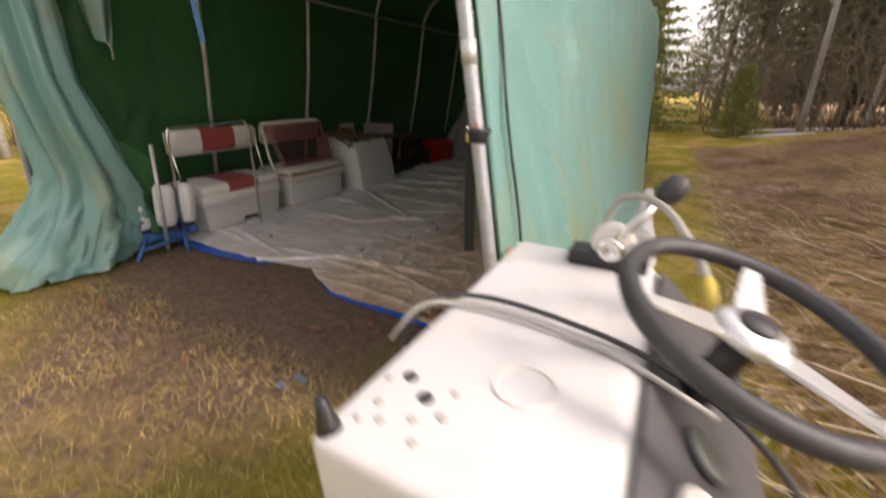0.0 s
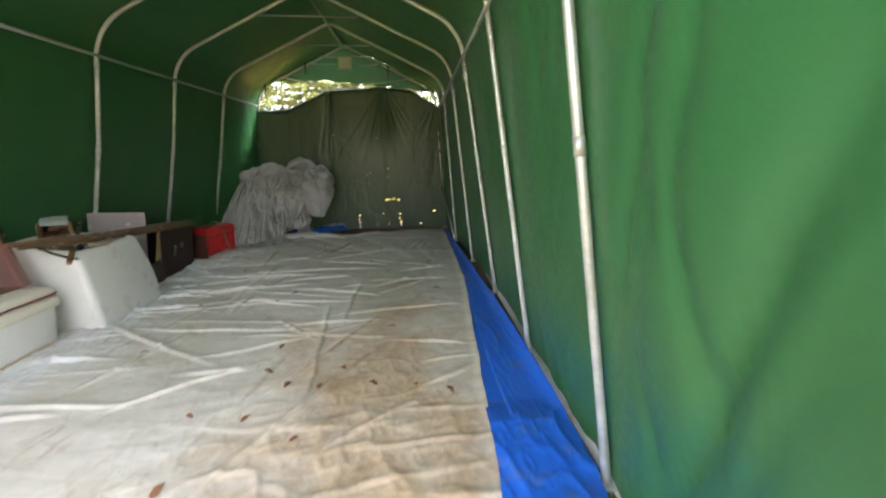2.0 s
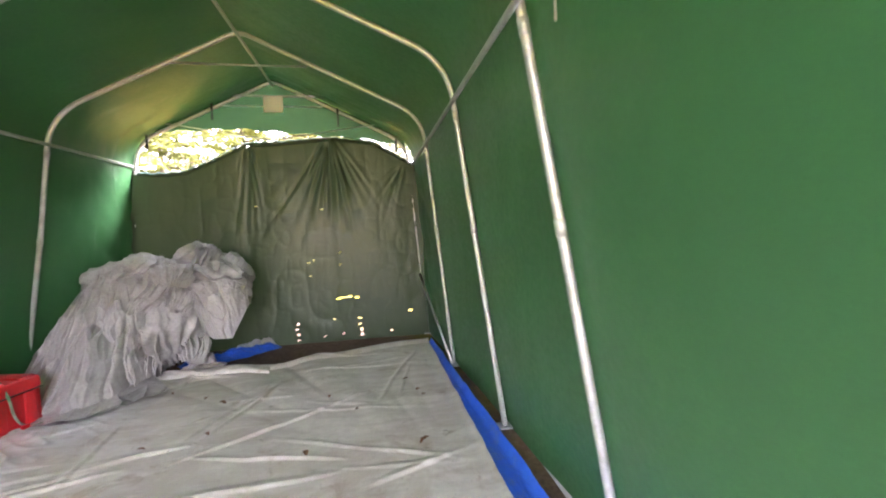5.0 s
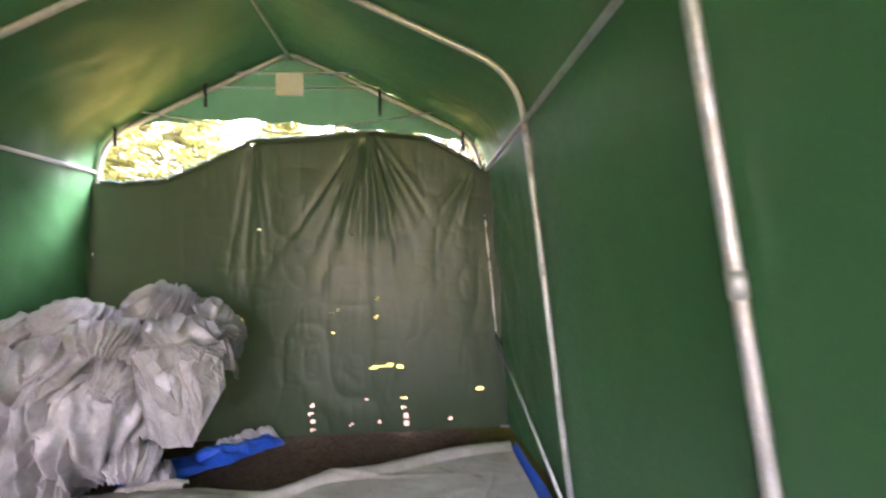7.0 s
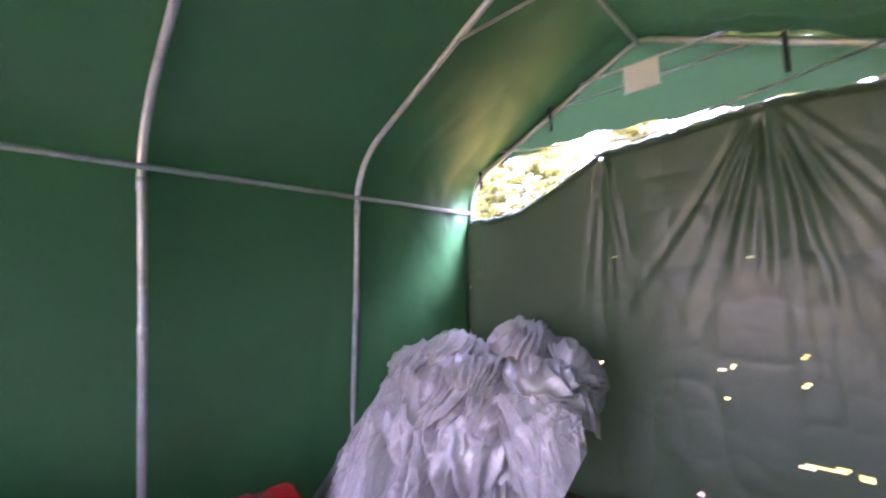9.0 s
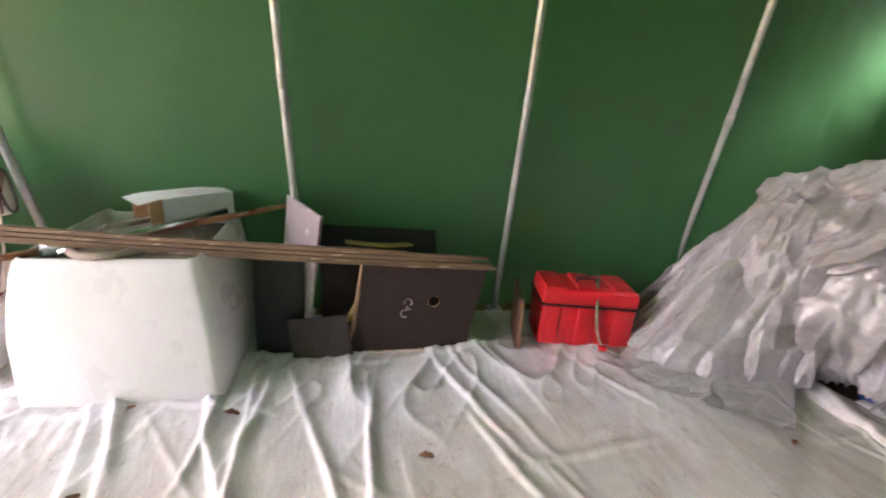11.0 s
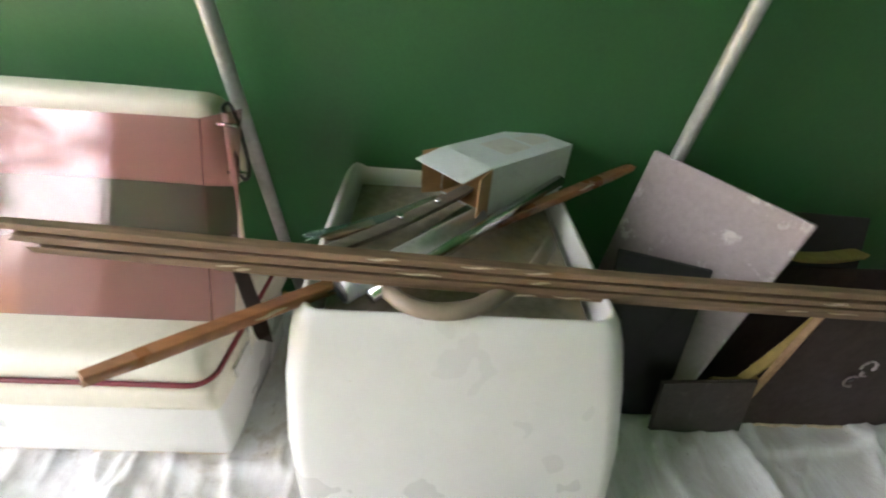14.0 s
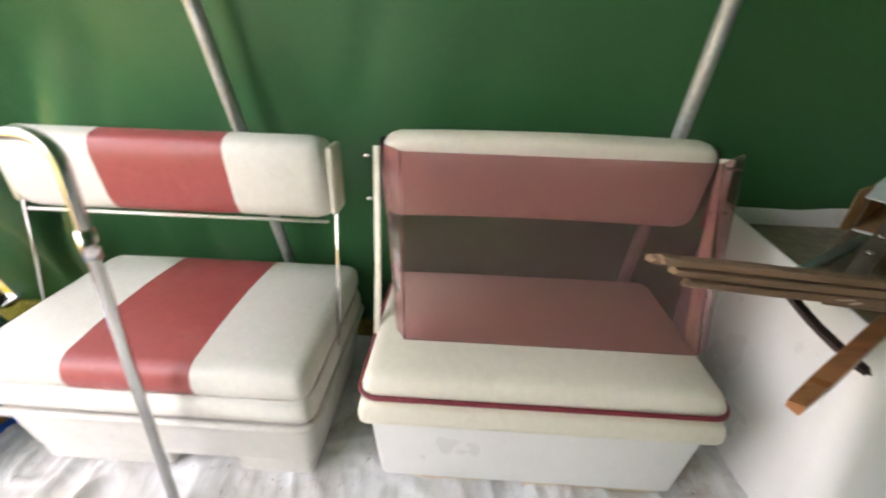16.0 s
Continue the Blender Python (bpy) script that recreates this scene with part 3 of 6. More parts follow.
# pleats that run down from the points where the sheet is tied up
pleats = random.Random(8)
for px, pz, count, spread, amp, reach in ((-2.10, 2.56, 4, 0.20, 0.020, 1.4), (-1.12, 2.66, 13, 0.62, 0.024, 2.1), (-0.17, 2.28, 4, 0.55, 0.014, 0.8)):
    ang, dist = np.arctan2(CX - px, pz - CZ + 0.05), np.hypot(CX - px, CZ - pz)
    for i in range(count):
        k = 2 * (i + pleats.uniform(0.1, 0.9)) / count - 1
        a0 = spread * k * (0.45 + 0.55 * abs(k)) - (0.5 if px > -0.5 else 0)
        bent = ang - a0 - 0.10 * (fbm(CX * 0.9 + i, CZ * 0.9, 70 + i) - 0.47) * dist
        width = pleats.uniform(0.011, 0.020) / np.maximum(dist, 0.12) + pleats.uniform(0.010, 0.022)
        fade = np.exp(-(dist / (reach * pleats.uniform(0.35, 1.0) * (1 - 0.55 * abs(k)))) ** 2) * np.clip(dist / 0.16, 0.1, 1)
        fold += amp * pleats.uniform(0.5, 1.2) * fade * (np.exp(-(bent / width) ** 2) - 0.6 * np.exp(-((bent - 1.9 * width) / width) ** 2))
Cw = np.where(V > 0.985, 0.02, 0.0)
# worn slits that let daylight through
slits = ((-1.02, 0.555, 0.20, 0.010), (-0.86, 0.548, 0.04, 0.016), (-1.62, 0.24, 0.03, 0.012), (-1.63, 0.17, 0.03, 0.012), (-1.62, 0.10, 0.026, 0.012), (-1.61, 0.03, 0.03, 0.012),
         (-0.83, 0.27, 0.035, 0.012), (-0.83, 0.19, 0.03, 0.012), (-0.82, 0.11, 0.03, 0.022), (-0.81, 0.05, 0.04, 0.022), (-1.28, 0.06, 0.03, 0.010), (-1.05, 0.07, 0.03, 0.010),
         (-1.16, 0.27, 0.02, 0.008), (-0.42, 0.07, 0.03, 0.010), (-0.16, 0.33, 0.05, 0.012), (-1.45, 1.03, 0.022, 0.008), (-1.38, 1.06, 0.016, 0.007), (-1.06, 0.99, 0.026, 0.008),
         (-1.05, 1.15, 0.018, 0.007), (-1.25, 1.72, 0.026, 0.008), (-2.05, 1.77, 0.026, 0.008), (-2.1, 2.52, 0.02, 0.009), (-1.43, 0.86, 0.016, 0.006), (-2.2, 1.0, 0.014, 0.006))
hole = np.zeros(CX.shape, bool)
for sx, sz, sw, sh in slits:
    hole |= (np.abs(CX - sx) < sw * 0.5 + 0.006) & (np.abs(CZ - sz - 0.012 * np.sin((CX - sx) * 14)) < max(sh, 0.009))
back = thing("back_curtain", (-1.76, 7.95, 0), "sagging olive tarpaulin with worn slits closing the tent's back", "curtain", kind="structure")
part("curtain_sheet", sheet(np.stack([CX, 7.95 + fold + Cw, CZ], -1), hole=hole), M["curtain"], back)
hem = resample([(x, 7.955, z) for x, z in zip(cx[2:-2], tops[2:-2])], 90)
part("curtain_hem", tube([(p[0], p[1] + 0.012, p[2] + 0.006 * math.sin(i * 1.7)) for i, p in enumerate(hem)], 0.012, 6, flat=0.6), M["outer"], back, "pale folded hem")
gxs = np.linspace(-3.36, -0.14, 120)
lows = np.interp(gxs, (-3.4, -3.15, -2.2, -1.15, -0.6, -0.15), (2.60, 2.71, 2.755, 2.665, 2.62, 2.54)) + 0.012 * np.sin(gxs * 17)
roof = RIDGE[1] + 0.035 - np.abs(gxs - RIDGE[0]) * 0.455
GXS, GV = np.meshgrid(gxs, np.linspace(0, 1, 30), indexing="ij")
GZS = lows[:, None] + GV * np.maximum(roof - lows, 0.01)[:, None]
gable = thing("back_gable", (-1.76, 8.0, 2.6), "green cloth gable panel under the back ridge", "gable panel", kind="structure")
part("gable_sheet", sheet(np.stack([GXS, 7.99 + 0.02 * (fbm(GXS * 2, GZS * 3, 21) - 0.4) + 0.006 * creases(GXS * 4, GZS * 3, 3), GZS], -1)), M["gable"], gable)
part("gable_bar", tube([(-2.40, 7.955, 3.15), (-1.26, 7.955, 3.15)], 0.012, 8), M["galv"], gable)
for x, z0, z1 in ((-2.48, 3.05, 2.84), (-0.99, 3.01, 2.77), (-3.22, 2.66, 2.50), (-0.26, 2.62, 2.46)):
    part("hanging_strap", rbox((0.028, 0.006, z0 - z1), 0.002, (x, 7.93, (z0 + z1) / 2)), M["strap"], gable)
part("paper_label", rbox((0.235, 0.004, 0.20), 0.001, (-1.765, 7.925, 3.04)), M["card"], gable, "white paper label")

# ---- floor sheets ----
def wrinkles(X, Y):
    """Long pressed folds that cross the sheet, a crumpled front and deep folds beside the boards."""
    w = 0.016 * (fbm(X * 1.3, Y * 1.6, 33) - 0.4)
    lines = random.Random(19)
    for i in range(120):
        x0, y0 = lines.uniform(-3.6, 0.0), lines.uniform(0.7, 7.2)
        turn = lines.gauss(0.12, 0.30) if lines.random() < 0.74 else lines.gauss(1.35, 0.35)
        half, wide, high = lines.uniform(0.2, 1.0), lines.uniform(0.018, 0.055), lines.uniform(0.004, 0.015)
        c, q = math.cos(turn), math.sin(turn)
        along, side = (X - x0) * c + (Y - y0) * q, -(X - x0) * q + (Y - y0) * c
        side = side + 0.10 * (fbm(along * 1.3 + i, side * 0 + i, 40 + i) - 0.47)
        taper = np.clip(1 - (along / half) ** 2, 0, 1)
        w += high * taper * np.where(side > 0, np.exp(-(side / wide) ** 2), np.exp(-(side / 0.011) ** 2))
    crumple = np.clip(1.35 - np.hypot(X + 0.9, (Y - 1.4) * 0.8), 0, 1)
    w += (0.0015 + 0.013 * crumple) * creases(X * 3.2 + Y, Y * 3.6 - X, 41, 3)
    seat = np.clip((-2.6 - X) / 0.4, 0, 1) * np.clip((4.0 - Y) / 0.7, 0, 1)
    w += seat * 0.017 * creases(X * 4.2 + Y, Y * 4.6 - X, 45, 3)
    left = np.clip((-2.55 - X) / 0.5, 0, 1) * np.clip((Y - 3.6) / 0.6, 0, 1)
    w += left * 0.036 * creases(X * 1.6 + Y * 2.6, Y * 1.2 - X * 1.0, 37, 2)
    back = np.clip((Y - 5.2) / 1.2, 0, 1) * np.clip((X + 2.6) / 0.5, 0, 1)
    fan = np.arctan2(X + 0.15, Y - 4.6 + 0.4 * (X + 0.15))
    w += back * 0.022 * np.abs(2 * vnoise(fan * 5.5, Y * 0.25, 47) - 1)
    calm = np.clip((-0.02 - X) / 0.3, 0.25, 1)
    return np.maximum(w * 1.5 * calm, 0.0)


U, Vv = np.meshgrid(np.linspace(0, 1, 320), np.linspace(0, 1, 640), indexing="ij")
edge_y = 0.45 + Vv * 7.0
right = np.interp(edge_y, (0.5, 1.2, 2.4, 4.2, 7.2), (-0.20, -0.13, -0.07, 0.05, 0.02)) + 0.03 * (fbm(edge_y * 3, edge_y * 0, 51) - 0.45)
X = -3.86 + U * (right + 3.86)
y0 = np.interp(X, (-3.7, -3.2, -2.2, -1.70, -1.27, -0.78, -0.35, -0.05), (0.80, 0.74, 0.74, 0.82, 0.60, 0.60, 0.57, 0.64)) + 0.05 * (fbm(X * 5, X * 0, 53) - 0.45)
y1 = np.interp(X, (-3.7, -3.0, -2.5, -1.7, -1.3, -0.5, -0.1), (6.9, 7.1, 7.15, 7.05, 7.25, 7.5, 7.6)) + 0.06 * (fbm(X * 4, X * 0, 55) - 0.45)
Y = y0 + Vv * (y1 - y0)
Z = 0.010 + wrinkles(X, Y)
lip = np.clip((Vv - 0.975) / 0.025, 0, 1)
Z += 0.03 * np.sin(lip * np.pi) + 0.010 * np.exp(-((U - 1) / 0.01) ** 2)
silver = thing("silver_tarpaulin", (-1.9, 4.0, 0), "wrinkled silver-grey tarpaulin trodden with mud, covering the tent floor", "tarpaulin")
part("floor_sheet", sheet(np.stack([X, Y, Z], -1)), M["tarp"], silver)
# its back edge is turned over in two long flat folds
for k, (a, b, wide) in enumerate((((-2.92, 7.00), (-1.72, 6.88), 0.15), ((-2.66, 7.14), (-2.24, 7.15), 0.09))):
    S, T = np.meshgrid(np.linspace(0, 1, 90), np.linspace(0, 1, 24), indexing="ij")
    X = a[0] + S * (b[0] - a[0])
    Y = a[1] + S * (b[1] - a[1]) + (T - 0.5) * wide * (0.75 + 0.5 * fbm(S * 5, S * 0, 57 + k))
    Z = 0.030 + wrinkles(X, Y) + 0.030 * np.sin(np.clip(T, 0, 1) * np.pi) ** 0.5 * np.clip(6 * S * (1 - S) + 0.2, 0, 1) - 0.02 * (np.abs(T - 0.5) > 0.47)
    part("turned_fold", sheet(np.stack([X, Y, Z], -1)), M["tarp"], silver)

U, Vv = np.meshgrid(np.linspace(0, 1, 60), np.linspace(0, 1, 400), indexing="ij")
Y = 0.50 + Vv * 7.0
xl = np.interp(Y, (0.5, 0.7, 1.3, 1.9, 2.4, 4.2, 7.5), (-0.25, -0.22, -0.15, -0.12, -0.13, -0.06, -0.07))
xr = np.interp(Y, (0.5, 1.5, 3, 5, 7.5), (0.20, 0.30, 0.27, 0.18, 0.06)) + 0.03 * (fbm(Y * 3, Y * 0, 61) - 0.45)
X = xl + U * (xr - xl)
over = np.interp(Y, (0.5, 1.6, 2.2), (0.028, 0.020, 0.004))
Z = 0.004 + over * np.sin(np.clip(U * 1.15, 0, 1) * np.pi) + 0.05 * np.clip((U - 0.75) / 0.25, 0, 1) ** 2 + 0.013 * creases(X * 5 + Y * 0.4, Y * 1.4, 63, 3)
near_door = np.clip((1.9 - Y) / 0.25, 0, 1)
Z = np.where(U < 0.3, np.minimum(Z, 0.006), Z) * (1 - near_door) + near_door * (0.036 + 0.030 * np.sin(np.clip(U * 0.9 + 0.1, 0, 1) * np.pi) + 0.030 * creases(X * 3 + Y * 0.6, Y * 2.2 - X, 65, 3))
blue = thing("blue_tarpaulin", (0.1, 4, 0), "creased blue tarpaulin laid under the silver sheet and along the wall", "tarpaulin")
part("wall_strip", sheet(np.stack([X, Y, Z], -1)), M["bluetarp"], blue)
for x0, x1, reach in ((-3.62, -2.05, 0.10), (-1.45, 0.10, 0.045)):
    U, Vv = np.meshgrid(np.linspace(0, 1, 150), np.linspace(0, 1, 14), indexing="ij")
    X = x0 + U * (x1 - x0)
    base = np.interp(X, (-3.7, -3.2, -2.2, -1.70, -1.27, -0.78, -0.35, -0.05), (0.80, 0.74, 0.74, 0.82, 0.60, 0.60, 0.57, 0.64))
    cut = reach * np.sin(np.clip(U * 1.02, 0, 1) * np.pi) ** 0.5 * (0.45 + 0.9 * fbm(X * 4, X * 0, 71))
    Y = base + 0.10 - (0.10 + cut) * Vv
    Z = 0.003 + 0.010 * np.clip((Vv - 0.55) / 0.45, 0, 1) * (0.4 + creases(X * 5, Y * 6, 73, 2))
    part("front_edge", sheet(np.stack([X, Y, Z], -1)), M["bluetarp"], blue)


# ---- crumpled heap of folds ----
def billow(x, y, seed, octaves=2):
    """Rounded folds with sharp valleys between them."""
    h, a = np.zeros_like(x, dtype=float), 1.0
    for o in range(octaves):
        h += a * np.sqrt(np.abs(2 * vnoise(x * 2.3 ** o, y * 1.7 ** o, seed + 13 * o) - 1) + 0.004)
        a *= 0.36
    return h


def lobe(centre, radii, axis, seed, fine=1.0):
    """A puff of bunched cloth whose long folds lie across it, turned by its axis."""
    th, ph = np.meshgrid(np.linspace(0, 2 * np.pi, 200), np.linspace(0.02, np.pi - 0.02, 110), indexing="ij")
    p = np.stack([np.sin(ph) * np.cos(th), np.sin(ph) * np.sin(th), np.cos(ph)], -1)
    rad = np.array(radii)
    q = p * rad
    side, up = q[..., 0] * 0.85 + q[..., 1] * 0.52, q[..., 2] - 0.35 * q[..., 1]
    turn = math.atan2(axis[2], axis[0])
    a, b = side * math.cos(turn) + up * math.sin(turn), -side * math.sin(turn) + up * math.cos(turn)
    sway = 0.10 * (fbm(a * 3.5 + seed, b * 3.5, seed, 3) - 0.47)
    a, b = a + sway, b + 0.45 * a * a * (1 if seed % 2 else -1) + 1.6 * sway
    # folds fan out from the point where the cloth is gathered
    ga, gb = a + max(radii) * 1.25, b + 0.05 * math.sin(seed)
    fan = np.arctan2(gb, ga) * 5.2 * fine + 1.1 * (fbm(a * 4 + seed, b * 4, seed + 9, 2) - 0.47)
    crest = 1 - np.abs(np.sin(fan * math.pi + seed)) ** 0.8
    crest = crest * np.clip(2.4 * fbm(a * 3 + 5 * seed, b * 3, seed + 21, 2) - 0.35, 0.1, 1.25)
    h = 0.062 * (crest - 0.30) + 0.055 * (billow(a * 1.5 * fine + 3.7 * seed, b * 6.5 * fine, seed + 1) - 0.62)
    h += 0.045 * (creases(a * 3.2 + seed, b * 8.0 + 2.2 * a, seed + 5, 2) - 0.35) + 0.012 * (creases(a * 9, b * 19 + seed, seed + 3, 2) - 0.3)
    return (q + p * h[..., None]) + np.array(centre) + (0, 0, 0.05)


heap = thing("tarpaulin_heap", (-2.75, 7.1, 0), "tall heap of crumpled dusty grey tarpaulin in the tent's back corner", "tarpaulin heap")
part("buried_fold", sheet(lobe((-2.92, 7.22, 0.50), (0.50, 0.42, 0.52), (0, 0, 1), 3)), M["heap"], heap)
for k, (c, r, ax, fine) in enumerate((((-3.24, 7.12, 0.95), (0.21, 0.24, 0.20), (0.8, -0.5, 0.3), 1.0), ((-2.97, 7.22, 1.01), (0.25, 0.26, 0.22), (0.5, -0.7, 0.1), 1.3), ((-2.66, 7.08, 0.95), (0.21, 0.20, 0.17), (0.2, -0.9, 0.5), 1.9),
                                      ((-2.56, 7.42, 1.03), (0.27, 0.24, 0.23), (-0.5, -0.5, -0.5), 1.0), ((-2.27, 7.46, 0.93), (0.27, 0.24, 0.25), (-0.8, -0.4, 0.1), 0.9), ((-2.32, 7.20, 0.92), (0.29, 0.20, 0.15), (-1.0, -0.1, -0.2), 1.1),
                                      ((-2.58, 6.97, 0.74), (0.14, 0.13, 0.15), (0.1, -0.9, 0.5), 1.3), ((-2.92, 7.00, 0.82), (0.27, 0.22, 0.22), (0.9, -0.2, 0.4), 1.1), ((-2.45, 7.30, 0.70), (0.33, 0.26, 0.24), (0.3, 0.2, 1.0), 1.0))):
    part("bunched_fold", sheet(lobe(c, r, ax, 11 + 5 * k, fine)), M["heap"], heap)


def hang(top, bottom, fold, seed, freq, out=(0.25, -0.93, 0.25), bulge=0.0):
    """Cloth let down from one line to another, in folds that deepen on the way."""
    S, T = np.meshgrid(np.linspace(0, 1, 220), np.linspace(0, 1, 120), indexing="ij")
    a, b = resample(top, 220)[:, None, :], resample(bottom, 220)[:, None, :]
    P = a + (b - a) * T[..., None]
    P[..., 2] += 0.10 * np.sin(T * np.pi) * np.clip(P[..., 2], 0, 0.5)
    warp = 0.5 * (fbm(S * 4, T * 1.6, seed, 3) - 0.45)
    h = fold * (0.35 + 0.65 * T) * (1.5 * billow(S * freq * 1.3 + warp * 2, T * 0.8 + warp, seed + 1) - 0.35 + 0.8 * fbm(S * freq * 1.4 + warp, T * 1.2, seed + 2, 2) - 0.75)
    h += fold * 0.35 * (creases(S * freq * 2.1 - T * 2.5, T * 4 + S * 3, seed + 4, 2) - 0.3) + bulge * np.sin(T * np.pi) * np.sin(S * np.pi)
    pull = S * freq * 2.3 + 2.2 * (fbm(S * 2.2, T * 1.1, seed + 8, 3) - 0.47) + 0.7 * T
    h += fold * 0.80 * (0.25 + 0.75 * T) * np.clip(2.6 * fbm(S * 3.1, T * 1.1, seed + 31, 2) - 0.5, 0.1, 1.3) * (1 - np.abs(np.sin(pull * math.pi)) ** 0.7 - 0.35)
    P += np.array(out) * h[..., None]
    P[..., 2] = np.maximum(P[..., 2], 0.030 + 0.03 * np.clip(h / fold, 0, 1))
    return P


part("draped_fold", sheet(hang([(-3.46, 7.15, 1.02), (-3.24, 6.90, 1.10), (-2.98, 6.84, 1.00), (-2.70, 6.90, 0.88)], [(-3.76, 6.55, 0.04), (-3.45, 6.25, 0.04), (-3.10, 6.22, 0.04), (-2.84, 6.55, 0.04), (-2.76, 6.95, 0.06)], 0.16, 83, 5.0)), M["heap"], heap)
part("hanging_flap", sheet(hang([(-2.54, 7.00, 0.92), (-2.36, 6.96, 0.97), (-2.14, 7.02, 0.99), (-1.98, 7.10, 0.90)], [(-2.38, 7.02, 0.42), (-2.26, 6.96, 0.37), (-2.10, 6.99, 0.36), (-1.94, 7.08, 0.70)], 0.05, 93, 2.2, bulge=0.07)), M["heap"], heap)
part("side_fold", sheet(hang([(-2.20, 7.12, 1.02), (-2.05, 7.25, 1.02), (-2.02, 7.45, 0.98)], [(-2.05, 7.10, 0.82), (-1.98, 7.28, 0.74), (-2.06, 7.50, 0.62)], 0.04, 97, 2.0, out=(0.7, -0.6, 0.2), bulge=0.05)), M["heap"], heap)
part("tucked_fold", sheet(lobe((-2.50, 7.08, 0.20), (0.14, 0.13, 0.13), (0.4, -0.8, 0.5), 77, 1.5)), M["heap"], heap)
part("trailing_fold", sheet(hang([(-3.45, 6.50, 0.09), (-3.10, 6.48, 0.10), (-2.80, 6.85, 0.09)], [(-3.40, 5.98, 0.03), (-2.95, 6.00, 0.03), (-2.50, 6.50, 0.03)], 0.028, 101, 2.5, out=(0, -0.2, 1.0))), M["heap"], heap)
def crumpled_strip(a, b, wide, high, seed, lift=0.0):
    """A narrow crumpled strip of sheet lying along the floor from a to b."""
    S, T = np.meshgrid(np.linspace(0, 1, 120), np.linspace(0, 1, 40), indexing="ij")
    dx, dy = b[0] - a[0], b[1] - a[1]
    k = math.hypot(dx, dy)
    w = (T - 0.5) * wide * (0.65 + 0.8 * fbm(S * 4, S * 0, seed)) + 0.05 * (fbm(S * 3, S * 0, seed + 1) - 0.47)
    X, Y = a[0] + S * dx - w * dy / k, a[1] + S * dy + w * dx / k
    body = np.sin(np.clip(T, 0, 1) * np.pi) ** 0.7 * np.clip(8 * S * (1 - S) + 0.15, 0, 1)
    Z = 0.012 + body * (lift + high * billow(S * 5 + 0.6 * T, T * 2.5 + S, seed + 2)) + 0.5 * high * body * creases(S * 6, T * 3 + S * 2, seed + 3, 2)
    return np.stack([X, np.minimum(Y, 7.90), Z], -1)


folded = thing("folded_blue_tarpaulin", (-2.2, 7.65, 0), "crumpled blue tarpaulin end, silver side turned up, under the heap", "tarpaulin")
part("blue_side", sheet(crumpled_strip((-2.72, 7.22), (-1.86, 7.86), 0.30, 0.07, 141)), M["bluetarp"], folded)
part("silver_side", sheet(crumpled_strip((-2.30, 7.62), (-1.88, 7.88), 0.12, 0.06, 147, 0.05)), M["heap"], folded, "silver underside turned up")
part("silver_side", sheet(crumpled_strip((-2.62, 7.16), (-2.36, 7.24), 0.16, 0.08, 153, 0.08)), M["heap"], folded, "silver underside turned up")

# ---- dry leaves on the sheets ----
def leaf_mesh(seed):
    rng = random.Random(seed)
    bm = bmesh.new()
    left, mid, right = [], [], []
    for i in range(9):
        s = i / 8
        lobe = (0.35 + 0.65 * abs(math.sin(s * 3 * math.pi))) * math.sin(min(1, s * 1.05 + 0.05) * math.pi) ** 0.6
        w = 0.026 * lobe + 0.002
        z = 0.010 * math.sin(s * math.pi) + 0.004 * rng.random()
        mid.append(bm.verts.new((0, (s - 0.5) * 0.10, z)))
        left.append(bm.verts.new((-w, (s - 0.5) * 0.10 + 0.006 * lobe, z + 0.012 * lobe * rng.random() + 0.002)))
        right.append(bm.verts.new((w, (s - 0.5) * 0.10 + 0.006 * lobe, z + 0.012 * lobe * rng.random() + 0.002)))
    for i in range(8):
        bm.faces.new((left[i], mid[i], mid[i + 1], left[i + 1]))
        bm.faces.new((mid[i], right[i], right[i + 1], mid[i + 1]))
    return smooth(bm)


leaves = [part("leaf_pattern", leaf_mesh(s), M["leaf"], None).data for s in range(4)]
for ob in [o for o in scene.objects if o.name.startswith("leaf_pattern")]:
    bpy.data.objects.remove(ob)
rng = random.Random(5)
spots = [(-2.98, 3.52, 0.9), (-2.93, 3.95, 0.7), (-0.49, 0.68, 1.5), (-0.40, 0.74, 1.2), (-0.56, 0.63, 1.1)] + [(rng.uniform(-2.6, -0.2), rng.uniform(0.9, 6.6), rng.uniform(0.5, 0.95)) for _ in range(26)] + [(-1.25 + rng.gauss(0, 0.2), 1.9 + rng.gauss(0, 0.4), 0.8) for _ in range(8)] + [(rng.uniform(-2.6, 0.0), rng.uniform(-0.9, 0.45), 0.8) for _ in range(14)]
for x, y, s in spots:
    lf = new("dry_leaf", leaves[rng.randrange(4)])
    lf.matrix_basis = pose(x, y, (0.022 if y > 0.55 else 0.002), rng.uniform(-12, 12), rng.uniform(-12, 12), rng.uniform(0, 360)) @ Matrix.Diagonal((s, s, s, 1))
    tagged(lf, "curled brown oak leaf lying on the floor", "leaf", "scattered leaves")

# ---- boat seats ----
def keep_faces(bm, test):
    bmesh.ops.delete(bm, geom=[f for f in bm.faces if not test(f.calc_center_median())], context="FACES")
    return bm


def ring_path(x0, x1, y0, y1, z, r):
    pts = []
    for cx0, cy0, a0 in ((x1 - r, y1 - r, 0), (x0 + r, y1 - r, 90), (x0 + r, y0 + r, 180), (x1 - r, y0 + r, 270)):
        for k in range(6):
            a = radians(a0 + k * 18)
            pts.append((cx0 + r * math.cos(a), cy0 + r * math.sin(a), z))
    return pts


